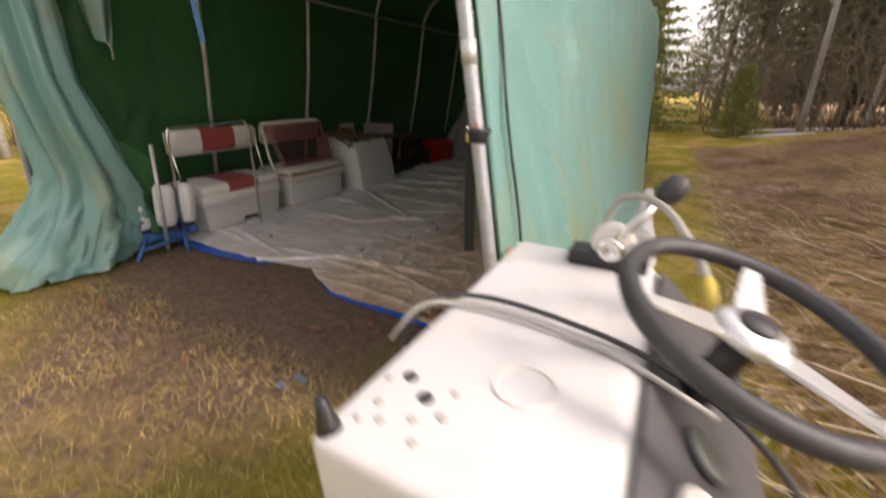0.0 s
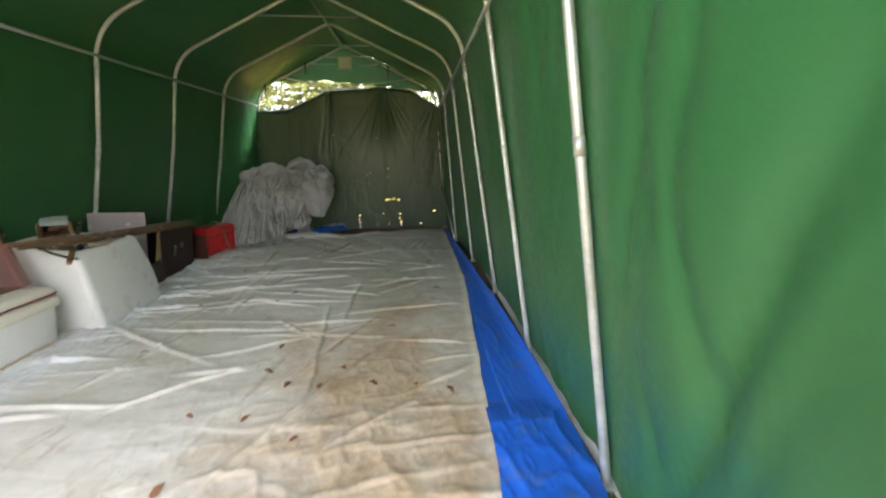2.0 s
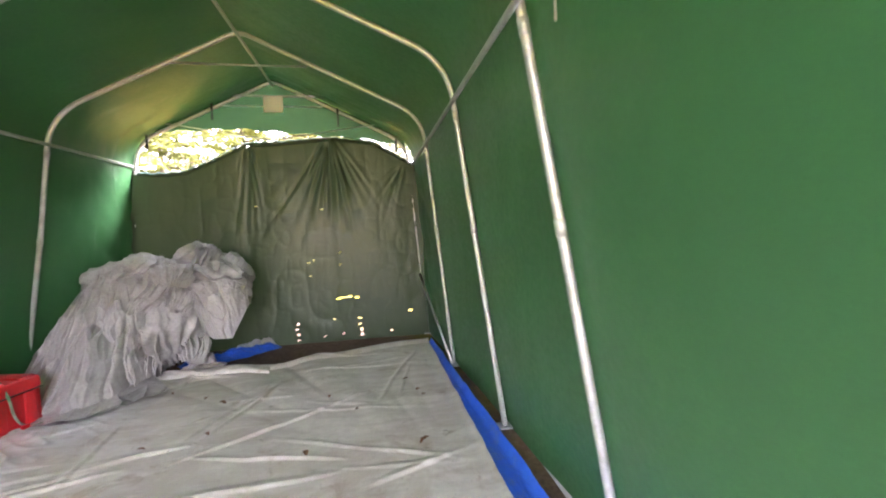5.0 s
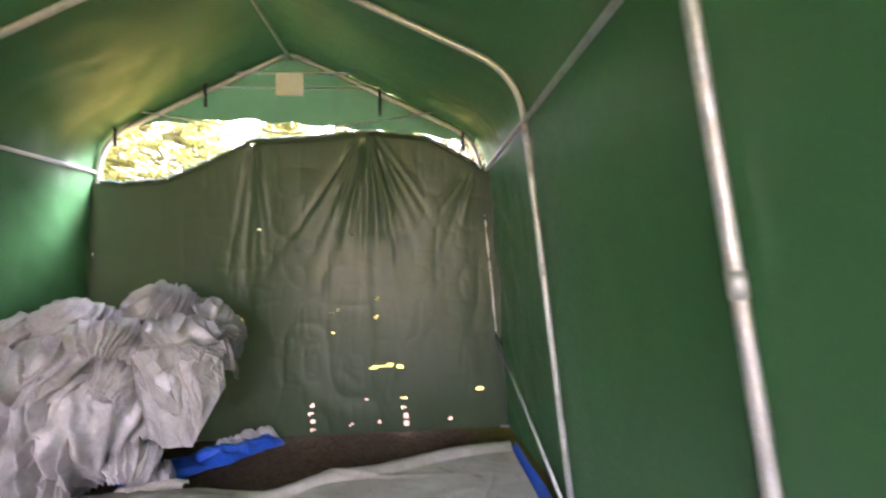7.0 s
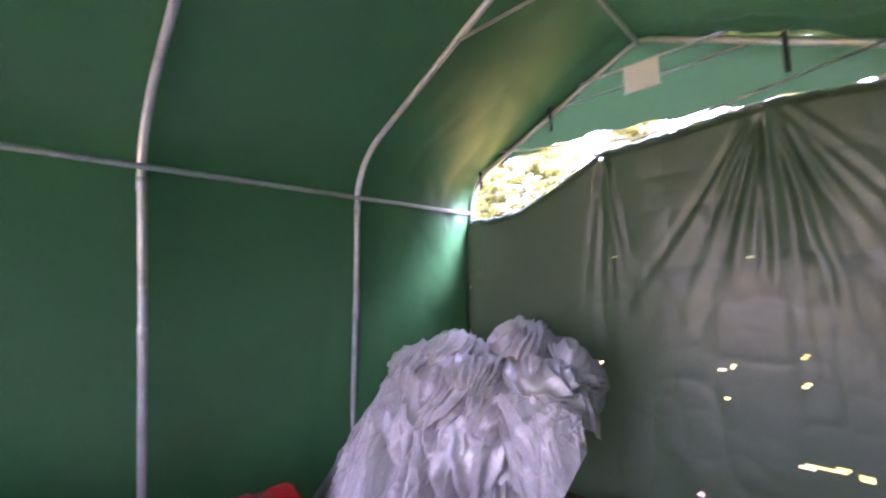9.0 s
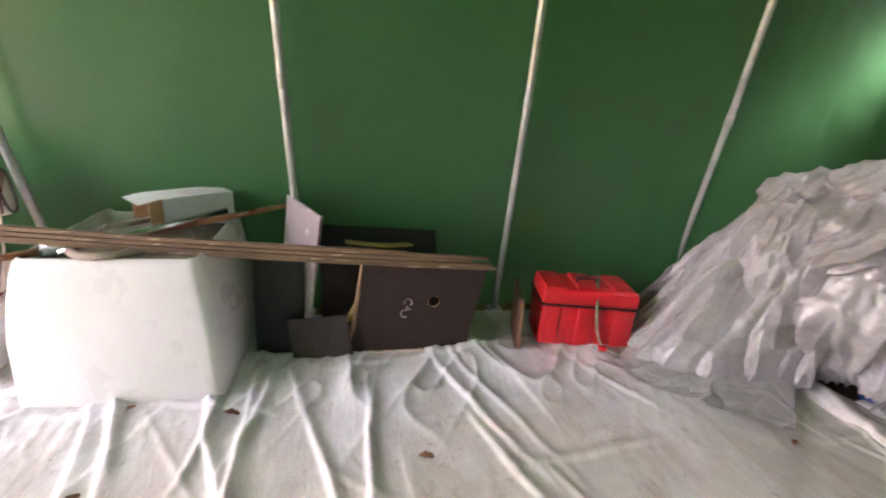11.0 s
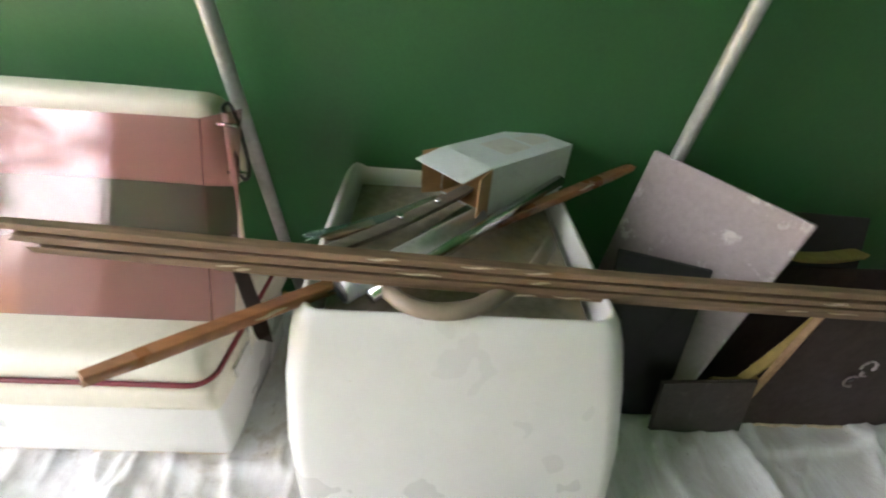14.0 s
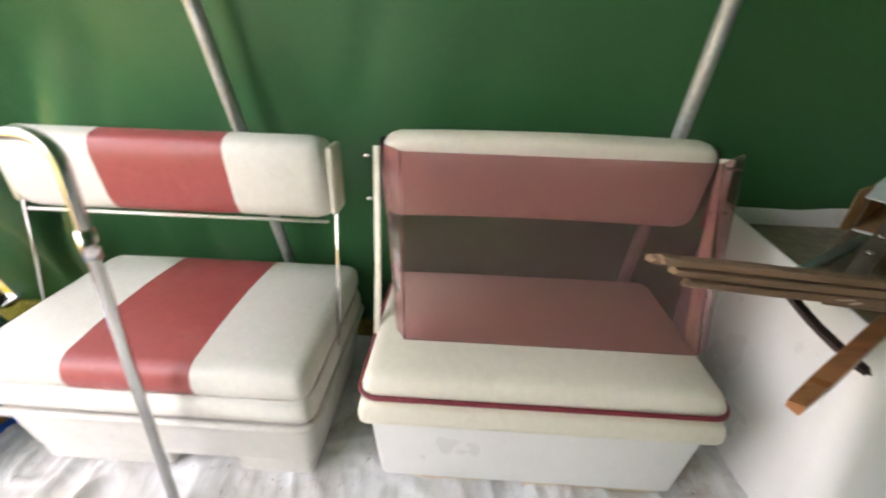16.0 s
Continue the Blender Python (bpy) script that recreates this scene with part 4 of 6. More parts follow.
def striped_seat():
    seat = thing("boat_bench", (-3.45, 1.39, 0), "white vinyl boat bench with a dull red centre stripe", "bench")
    y0, y1, cy = 0.93, 1.855, 1.3925
    base = part("base", rbox((0.55, 0.87, 0.215), 0.03, (-3.46, cy, 0.177), (2, 4, 2), warp=lambda q: (q.x * (1 + 0.10 * q.z / 0.27), q.y * (1 + 0.07 * q.z / 0.27), q.z)), M["gelgrey"], seat, "scuffed grey-white moulded base")
    for fy, fw in ((cy - 0.215, 0.40), (cy + 0.30, 0.23)):
        part("base_foot", rbox((0.525, fw, 0.10), 0.022, (-3.46, fy, 0.062), warp=lambda q: (q.x * (1 + 0.3 * q.z), q.y * (1 + 0.2 * q.z), q.z)), M["gelgrey"], base)
    part("base_rim", tube(ring_path(-3.735, -3.155, y0 + 0.005, y1 - 0.005, 0.275, 0.05), 0.012, 8, close=True), M["gelgrey"], base)
    low = part("lower_cushion", rbox((0.58, 0.92, 0.10), 0.045, (-3.445, cy, 0.325), (3, 5, 1), warp=lambda q: (q.x * (1 - 0.25 * q.z), q.y * (1 - 0.2 * q.z), q.z)), M["vinyl"], seat)
    part("seam", tube(ring_path(-3.725, -3.165, y0 + 0.01, y1 - 0.01, 0.366, 0.06), 0.006, 6, close=True), M["vinyl"], low)
    s0, s1 = -0.17, 0.165

    def pad(test, size, at, r, crown, tilt=0.0):
        def warp(q):
            c = crown * max(0, 1 - (q.x / size[0] * 2) ** 2) * max(0, 1 - (q.y / size[1] * 2) ** 4) if q.z > 0 else 0
            return (q.x, q.y, q.z + c)
        return keep_faces(rbox(size, r, at, (4, 6, 1), warp=warp, extra=(s0, s1)), test)

    sat = (-3.44, cy, 0.412)
    top = part("seat_cushion", pad(lambda c: c.y - cy < s0, (0.575, 0.915, 0.10), sat, 0.042, 0.02), M["vinyl"], seat)
    part("seat_cushion", pad(lambda c: c.y - cy > s1, (0.575, 0.915, 0.10), sat, 0.042, 0.02), M["vinyl"], seat)
    part("stripe", pad(lambda c: s0 < c.y - cy < s1, (0.575, 0.915, 0.10), sat, 0.042, 0.02), M["red_vinyl"], top, "dull red vinyl stripe")
    part("piping", tube(ring_path(-3.722, -3.158, y0 + 0.008, y1 - 0.008, 0.418, 0.06), 0.005, 6, close=True), M["vinyl"], top)

    def roll(test):
        def warp(q):
            return (q.x + 0.10 * q.z, q.y, q.z)
        return keep_faces(rbox((0.125, 0.925, 0.235), 0.055, (-3.525, cy, 0.845), (1, 6, 3), warp=warp, extra=(s0 + 0.005, s1 + 0.03)), test)

    rest = part("backrest", roll(lambda c: c.y - cy < s0 + 0.005), M["vinyl"], seat)
    part("backrest", roll(lambda c: c.y - cy > s1 + 0.03), M["vinyl"], seat)
    part("stripe", roll(lambda c: s0 + 0.005 < c.y - cy < s1 + 0.03), M["red_vinyl"], rest, "dull red vinyl stripe")
    part("bottom_welt", tube([(-3.49, y0 + 0.02, 0.727), (-3.49, y1 - 0.02, 0.727)], 0.005, 6), M["vinyl"], rest)
    for y in (y0 + 0.005, y1 + 0.002):
        part("side_bar", tube([(-3.40, y, 0.36), (-3.47, y, 0.62), (-3.53, y, 0.90)], 0.011, 8, flat=0.5), M["chrome"], seat, "flat stainless bar")
        part("end_cap", rbox((0.085, 0.02, 0.19), 0.012, (-3.525, y, 0.845)), M["cream"], seat)
    return seat


def cream_seat():
    seat = thing("boat_bench", (-3.45, 2.42, 0), "cream vinyl boat bench with dark red piping on a white box", "bench")
    y0, y1, cy = 1.985, 2.875, 2.43

    def taper(q):
        k = 1 + 0.06 * (q.z / 0.30)
        return (q.x * k, q.y * k, q.z)

    part("base", rbox((0.50, 0.86, 0.268), 0.018, (-3.445, cy, 0.178), (1, 3, 2), warp=taper), M["gelcoat"], seat, "white moulded seat box")
    for fy, fw in ((cy - 0.26, 0.28), (cy + 0.20, 0.40)):
        part("foot_rail", rbox((0.44, fw, 0.036), 0.006, (-3.44, fy, 0.026)), M["chip"], seat, "pale worn wooden foot rail")
    part("lid", rbox((0.56, 0.925, 0.075), 0.028, (-3.435, cy, 0.343), (2, 4, 1), warp=lambda q: (q.x * (1 - 0.3 * q.z), q.y * (1 - 0.3 * q.z), q.z)), M["cream"], seat)

    def crown(q):
        c = 0.022 * max(0, 1 - (q.x / 0.28) ** 2) * max(0, 1 - (q.y / 0.45) ** 4) if q.z > 0 else 0
        return (q.x * (1 - 0.5 * max(0, q.z)), q.y * (1 - 0.5 * max(0, q.z)), q.z + c)

    cushion = part("seat_cushion", rbox((0.55, 0.905, 0.09), 0.04, (-3.44, cy, 0.415), (4, 6, 1), warp=crown), M["cream"], seat)
    part("piping", tube(ring_path(-3.712, -3.158, y0 - 0.012, y1 + 0.012, 0.408, 0.05), 0.007, 6, close=True), M["piping"], cushion, "dark red piping")
    rest = part("backrest", rbox((0.12, 0.885, 0.255), 0.052, (-3.575, cy, 0.848), (1, 6, 3), warp=lambda q: (q.x + 0.16 * q.z, q.y, q.z + 0.008 * (1 - (q.y / 0.44) ** 2))), M["cream"], seat)
    part("side_welt", tube([(-3.515, y1 - 0.002, 0.75), (-3.52, y1 + 0.004, 0.85), (-3.545, y1 - 0.004, 0.95)], 0.005, 6), M["piping"], rest)
    # black loops draw the shade of the recess at each end
    for y in (y0 + 0.004, y1 - 0.004):
        loop = [(-3.575 + 0.042 * math.cos(a) * abs(math.cos(a)) ** -0.35 * 0.9 + 0.16 * 0.105 * math.sin(a), y, 0.848 + 0.105 * math.sin(a)) for a in np.linspace(0.05, 2 * math.pi + 0.05, 33)[:-1]]
        part("end_welt", tube(loop, 0.005, 6, close=True), M["black"], rest, "black line for the shaded recess round the open end")
    for y in (y0 - 0.008, y1 + 0.008):
        bar = part("side_bar", tube([(-3.36, y, 0.30), (-3.46, y, 0.60), (-3.52, y, 0.94)], 0.016, 8, flat=0.35), M["cream"], seat)
        for z in (0.80, 0.92):
            part("bolt", tube([(-3.50, y - 0.015, z), (-3.50, y + 0.03 * (1 if y > cy else -1), z)], 0.005, 6), M["chrome"], bar)
    for y in (y0 - 0.02, y1 + 0.02):
        part("hinge_bracket", rbox((0.10, 0.008, 0.04), 0.003, (-3.30, y, 0.345)), M["gelgrey"], seat)
    return seat


striped_seat()
cream_seat()

# ---- tinted windscreen pane leaning on the cream seat ----
pane = thing("windscreen_pane", (-3.36, 2.45, 0.47), "pink-tinted acrylic windscreen with bent ends leaning on the cream seat", "windscreen")
part("front_sheet", board((-3.30, 2.072, 0.478), (-3.30, 2.845, 0.478), (-3.468, 2.848, 0.942), (-3.468, 2.045, 0.942), 0.005, 0.001), M["pane"], pane)
part("bent_end", board((-3.30, 2.845, 0.478), (-3.335, 2.885, 0.47), (-3.52, 2.925, 0.955), (-3.468, 2.848, 0.942), 0.005, 0.001), M["pane"], pane)
part("bent_end", board((-3.345, 2.045, 0.478), (-3.30, 2.072, 0.478), (-3.468, 2.045, 0.942), (-3.525, 1.985, 0.948), 0.005, 0.001), M["pane"], pane)
for ob in pane.children:
    ob.visible_shadow = False


# ---- white console box full of offcuts ----
def console_box():
    box = thing("console_box", (-3.45, 3.48, 0), "white glass-fibre boat console lying open, filled with timber offcuts", "boat console")

    def ring(z, x0, x1, y0, y1, r, inset=0.0):
        return [(x, y, z + 0.055 * max(0, (x1 - x) / 0.75) * (1 if z > 0.5 else 0)) for x, y, _ in ring_path(x0 + inset, x1 - inset, y0 + inset, y1 - inset, 0, r)]

    levels = ((0.012, -3.82, -3.045, 3.09, 3.89, 0.05), (0.03, -3.83, -3.035, 3.08, 3.90, 0.05), (0.30, -3.85, -3.07, 3.065, 3.88, 0.055), (0.47, -3.86, -3.105, 3.07, 3.855, 0.06),
              (0.58, -3.865, -3.13, 3.085, 3.83, 0.06), (0.635, -3.865, -3.145, 3.10, 3.81, 0.05), (0.655, -3.862, -3.158, 3.115, 3.795, 0.045))
    bm = bmesh.new()
    rings = [[bm.verts.new(p) for p in ring(*lv)] for lv in levels]
    z, x0, x1, y0, y1, r = levels[-1]
    for dz, inset in ((0.003, 0.006), (-0.003, 0.012), (-0.06, 0.016), (-0.10, 0.018)):
        rings.append([bm.verts.new(p) for p in ring(z + dz, x0, x1, y0, y1, r * 0.8, inset)])
    for a, b in zip(rings, rings[1:]):
        for j in range(len(a)):
            bm.faces.new((a[j], a[(j + 1) % len(a)], b[(j + 1) % len(a)], b[j]))
    bm.faces.new(rings[0][::-1])
    bm.faces.new(rings[-1])
    part("shell", smooth(bm, 60), M["gelcoat"], box)
    part("liner_board", rbox((0.64, 0.61, 0.012), 0.003, (-3.50, 3.455, 0.615), warp=lambda q: (q.x, q.y, q.z - 0.07 * q.x)), surface("dusty_liner", (0.30, 0.26, 0.20), 0.85, 30, 0.3, (0.42, 0.30, 0.18), 5), box, "dusty plywood liner")
    part("bottom_rim", tube(ring_path(-3.825, -3.040, 3.085, 3.895, 0.012, 0.05), 0.008, 6, close=True), M["plyedge"], box)
    return box


console_box()


def batten(name, a, b, w, h, material, label, category, group=""):
    """A sawn strip from a to b, slightly bowed, with broken ends."""
    a, b = Vector(a), Vector(b)
    t = (b - a).normalized()
    side = t.cross(Vector((0, 0, 1))).normalized()
    up = side.cross(t)
    rng = random.Random(int(abs(a.x * 977 + b.y * 131 + w * 5000)))
    bm = bmesh.new()
    rings = []
    n = 14
    for i in range(n + 1):
        s = i / n
        p = a.lerp(b, s) + up * (-0.012 * math.sin(s * math.pi)) + side * rng.uniform(-0.0008, 0.0008)
        k = 0.8 if i in (0, n) else 1.0
        rings.append([bm.verts.new(p + side * (w / 2) * sx * k + up * (h / 2) * sz * k + t * (rng.uniform(-0.012, 0.012) if i in (0, n) else 0)) for sx, sz in ((-1, -.8), (-.9, -1), (.9, -1), (1, -.8), (1, .8), (.9, 1), (-.9, 1), (-1, .8))])
    for p, q in zip(rings, rings[1:]):
        for j in range(8):
            bm.faces.new((p[j], p[(j + 1) % 8], q[(j + 1) % 8], q[j]))
    bm.faces.new(rings[0][::-1])
    bm.faces.new(rings[-1])
    bmesh.ops.recalc_face_normals(bm, faces=bm.faces)
    ob = single(name, smooth(bm, 35), material, label, category, group)
    for _ in range(int((b - a).length * 2.0)):
        s = rng.uniform(0.05, 0.95)
        p = a.lerp(b, s) - up * (0.012 * math.sin(s * math.pi)) + (-side if side.x < 0 else side) * 0
        face = side if side.x > 0 else -side
        q = p + face * (w / 2 + 0.0004) + up * rng.uniform(-0.3, 0.3) * h
        chip = bmesh.new()
        ln, hi = rng.uniform(0.03, 0.10), rng.uniform(0.003, 0.008)
        rbox((0.002, ln, hi), 0.001, inner=(1, 5, 1), warp=lambda c: (c.x, c.y, c.z * (1 - abs(2 * c.y / ln) ** 1.6) + 0.3 * hi * math.sin(c.y * 90)), bm=chip, m=Matrix.Translation(q) @ Matrix((face, t, up)).transposed().to_4x4())
        part("pale_chip", chip, M["chip"], ob)
    return ob


long_label = "long weathered teak strip with pale chips, lying across the white console"
for i, (ya, yb, dx, dz) in enumerate(((2.585, 5.20, 0.0, 0.022), (2.60, 4.74, 0.012, 0.030), (2.63, 5.10, 0.016, 0.008), (2.70, 4.83, 0.004, -0.004), (2.66, 5.22, 0.020, -0.012), (2.97, 5.24, 0.012, -0.030))):
    def at(y):
        s = (y - 2.58) / (5.22 - 2.58)
        return (-3.178 - 0.19 * s + dx, y, 0.800 - 0.232 * s + dz)
    batten("timber_strip", at(ya), at(yb), 0.026, 0.016, M["teak"], long_label, "timber strip", "bundle of strips")
batten("timber_rail", (-2.985, 2.805, 0.640), (-3.835, 4.06, 0.755), 0.032, 0.024, M["varnish"], "broken varnished rail sticking out of the white console", "timber rail")
slat = batten("timber_offcut", (-3.32, 3.13, 0.690), (-3.64, 3.50, 0.735), 0.040, 0.014, M["slat"], "grey-brown slat with two steel screws lying in the console", "timber offcut")
for x, y, z in ((-3.474, 3.306, 0.716), (-3.556, 3.402, 0.728)):
    part("screw_head", lathe([(0.010, -0.004), (0.010, 0.002), (0.006, 0.005), (0.002, 0.003)], 14, Matrix.Translation((x, y, z)) @ Matrix.Rotation(radians(12), 4, "Y")), M["chrome"], slat, "steel screw head")
batten("clear_strip", (-3.40, 3.08, 0.684), (-3.60, 3.40, 0.712), 0.034, 0.006, M["clear"], "greenish clear slat lying in the console", "plastic strip")
batten("timber_offcut", (-3.40, 3.12, 0.680), (-3.72, 3.50, 0.70), 0.03, 0.012, M["teak"], "grey offcut lying in the console", "timber offcut")
batten("timber_offcut", (-3.25, 3.25, 0.668), (-3.80, 3.78, 0.735), 0.05, 0.012, M["teak"], "grey offcut lying in the console", "timber offcut")
batten("timber_offcut", (-3.30, 2.94, 0.735), (-3.12, 3.06, 0.610), 0.03, 0.012, M["darkply"], "short dark strip hanging at the console's lip", "timber offcut")
single("steel_tube", tube([(-3.20, 3.26, 0.668), (-3.70, 3.78, 0.748)], 0.017, 14), M["chrome"], "short stainless tube lying in the console", "tube")
pipe = bmesh.new()
tube([(-3.20, 3.20, 0.678), (-3.52, 3.52, 0.70)], 0.030, 16, pipe)
dark_pipe = single("dark_pipe", pipe, M["galv"], "short open pipe lying in the console", "pipe")
# the tube is closed; a black disc paints the shade of its bore
part("pipe_bore", tube([(-3.1985, 3.1985, 0.6779), (-3.21, 3.21, 0.6787)], 0.0255, 16), M["black"], dark_pipe, "black disc for the shade in the bore")
single("clear_strip", board((-3.20, 3.17, 0.672), (-3.28, 3.30, 0.676), (-3.75, 3.68, 0.72), (-3.70, 3.58, 0.715), 0.004, 0.001), M["clear"], "clear greenish plastic strip lying in the console", "plastic strip")
single("bent_handle", tube(fillet([(-3.24, 3.27, 0.678), (-3.155, 3.35, 0.672), (-3.155, 3.47, 0.674), (-3.28, 3.62, 0.684), (-3.42, 3.70, 0.695)], 0.06, 8), 0.019, 10, flat=0.7), M["tan"], "tan curved wooden handle on the console's lip", "handle")

# ---- white carton with open flaps ----
carton = thing("cardboard_carton", (-3.68, 3.57, 0.70), "small white-printed carton lying open on the console", "carton")
ax, wd = Vector((-0.210, 0.265, 0.010)), Vector((0.128, 0.128, -0.006))
o = Vector((-3.660, 3.412, 0.706))
up = Vector((0.004, 0.0, 0.140))
wall = 0.004
for nm, p, q, r2 in (("bottom_panel", o, wd, ax), ("top_panel", o + up, wd, ax), ("side_panel", o, ax, up), ("side_panel", o + wd, ax, up), ("end_panel", o + ax, wd, up)):
    bm = board(p, p + q, p + q + r2, p + r2, wall, 0)
    bm.faces.ensure_lookup_table()
    part(nm, bm, M["paperbox"], carton)
    inn = (o + wd / 2 + ax / 2 + up / 2 - (p + q / 2 + r2 / 2)).normalized() * 0.0055
    part("brown_lining", board(p + inn, p + inn + q, p + inn + q + r2, p + inn + r2, 0.001, 0), M["cardboard"], carton, "bare brown inside")
part("flap", board(o + up, o + up + wd, o + up + wd * 0.98 - ax * 0.30 - up * 0.14, o + up + wd * 0.02 - ax * 0.30 - up * 0.10, 0.003, 0), M["paperbox"], carton)
part("flap", board(o + wd, o + wd + up, o + wd + up * 0.95 - ax * 0.20 + wd * 0.12, o + wd + up * 0.02 - ax * 0.20 + wd * 0.12, 0.003, 0), M["cardboard"], carton)
part("flap", board(o, o + up, o + up * 0.96 - ax * 0.17 - wd * 0.10, o + up * 0.03 - ax * 0.17 - wd * 0.10, 0.003, 0), M["cardboard"], carton)
for i, (s0, s1, t0, t1) in enumerate(((0.30, 0.62, 0.2, 0.75), (0.66, 0.9, 0.3, 0.7))):
    p = o + up + Vector((0, 0, 0.0012))
    part("printed_bar", board(p + ax * s0 + wd * t0, p + ax * s0 + wd * t1, p + ax * s1 + wd * t1, p + ax * s1 + wd * t0, 0.0008, 0), M["gelgrey"], carton, "grey printed bars")

# ---- leaning boards beyond the console ----
single("grey_board", board((-3.37, 4.225, 0.05), (-3.80, 4.02, 0.05), (-3.785, 4.10, 0.835), (-3.37, 4.32, 0.808), 0.018), M["slab"], "scuffed grey board leaning on edge against the tent wall", "board")


def holed_panel():
    """A dark plywood panel with a round hole, a slanted side and a low corner tab."""
    panel = thing("plywood_panel", (-3.37, 4.8, 0), "dark brown plywood panel with a round hole, leaning on edge", "plywood panel")
    bm = bmesh.new()
    x, t = -3.372, 0.016
    hy, hz, hr = 4.913, 0.333, 0.036
    outer = [(4.475, 0.165), (4.43, 0.020), (4.60, 0.028), (4.80, 0.030), (5.00, 0.024), (5.125, 0.022), (5.155, 0.24), (5.215, 0.556), (5.00, 0.565), (4.76, 0.565), (4.52, 0.562), (4.50, 0.36)]
    n = len(outer)
    inner = []
    for yy, zz in outer:
        a = math.atan2(zz - hz, yy - hy)
        inner.append((hy + hr * math.cos(a), hz + hr * math.sin(a)))
    loops = {}
    for side, xx in (("f", x), ("b", x - t)):
        loops[side] = [bm.verts.new((xx, yy, zz)) for yy, zz in outer], [bm.verts.new((xx, yy, zz)) for yy, zz in inner]
    for i in range(n):
        j = (i + 1) % n
        for side in ("f", "b"):
            A, B = loops[side]
            bm.faces.new((A[i], A[j], B[j], B[i]))
        bm.faces.new((loops["f"][0][i], loops["f"][0][j], loops["b"][0][j], loops["b"][0][i]))
        bm.faces.new((loops["f"][1][i], loops["f"][1][j], loops["b"][1][j], loops["b"][1][i]))
    bmesh.ops.recalc_face_normals(bm, faces=bm.faces)
    part("panel", bm, M["darkply"], panel)
    part("hole_rim", tube([(x - 0.004, hy + (hr - 0.002) * math.cos(a), hz + (hr - 0.002) * math.sin(a)) for a in np.linspace(0, 2 * math.pi, 25)[:-1]], 0.004, 6, close=True), M["plyedge"], panel, "bare wood rim of the hole")
    for y, z, r, a0, a1 in ((4.765, 0.328, 0.022, -0.6, 3.6), (4.748, 0.262, 0.020, 1.0, 5.4), (4.772, 0.300, 0.012, 2.5, 5.5)):
        part("scratched_mark", tube([(x + 0.001, y + r * math.cos(a), z + 1.1 * r * math.sin(a)) for a in np.linspace(a0, a1, 16)], [0.004 + 0.004 * math.sin(i * 2.1) ** 2 for i in range(16)], 6, flat=0.5), M["slab"], panel, "pale gouged mark")
    # no hole is cut here: black disc painted for the shade inside a knot hole
    part("knot_hole", tube([(x - 0.004, 4.744, 0.268), (x + 0.0025, 4.744, 0.268)], 0.011, 12), M["black"], panel)
    part("raw_edge", board((x - 0.001, 4.431, 0.024), (x - 0.001, 4.478, 0.168), (x - 0.001, 4.515, 0.56), (x - 0.017, 4.505, 0.56), 0.003, 0), M["plyedge"], panel, "bare plywood edge")
    part("chipped_foot", tube([(x, 4.45 + 0.68 * i / 24, 0.022 + 0.006 * math.sin(i * 1.9)) for i in range(25)], 0.006, 6), M["chip"], panel)


holed_panel()
single("small_board", board((-3.335, 4.155, 0.012), (-3.335, 4.475, 0.012), (-3.350, 4.43, 0.272), (-3.350, 4.125, 0.250), 0.014, 0.006), M["scuffed"], "small dark plywood offcut standing before the panel", "board")
single("black_board", board((-3.60, 4.30, 0.05), (-3.62, 5.02, 0.05), (-3.80, 4.975, 0.63), (-3.78, 4.25, 0.66), 0.012), M["black"], "black board leaning against the tent wall", "board")
single("brown_board", board((-3.46, 4.30, 0.02), (-3.50, 5.06, 0.02), (-3.60, 5.04, 0.54), (-3.56, 4.28, 0.56), 0.012), M["darkply"], "dark plywood sheet standing behind the panel", "board")
batten("yellowed_strip", (-3.49, 4.42, 0.645), (-3.62, 4.80, 0.59), 0.05, 0.012, M["yellow"], "yellowed wooden strip lying over the boards", "strip")
batten("yellowed_strip", (-3.40, 4.42, 0.20), (-3.42, 4.57, 0.53), 0.03, 0.012, M["yellow"], "yellowed wooden strip standing behind the panel", "strip")
batten("yellowed_strip", (-3.385, 4.32, 0.225), (-3.40, 4.48, 0.228), 0.03, 0.010, M["yellow"], "yellowed wooden strip lying behind the small board", "strip")
# a black board that also stands in for the shadow beside the console
single("black_sheet", board((-3.40, 3.955, 0.02), (-3.385, 4.215, 0.02), (-3.46, 4.20, 0.60), (-3.52, 3.94, 0.62), 0.010), M["black"], "matt black sheet, partly standing in for shade, between the console and the boards", "board")
edge_board = thing("edge_board", (-3.5, 5.45, 0), "reddish brown plywood board standing on edge beside the red case", "board")
part("board", board((-3.34, 5.44, 0.02), (-3.66, 5.53, 0.02), (-3.66, 5.52, 0.36), (-3.345, 5.43, 0.35), 0.016), surface("reddish_plywood", (0.11, 0.045, 0.03), 0.5, 40, 0.25, (0.07, 0.03, 0.02), 5), edge_board)
part("bare_edge", board((-3.332, 5.438, 0.02), (-3.340, 5.455, 0.02), (-3.344, 5.448, 0.35), (-3.336, 5.43, 0.35), 0.004, 0), M["plyedge"], edge_board, "bare plywood edge")


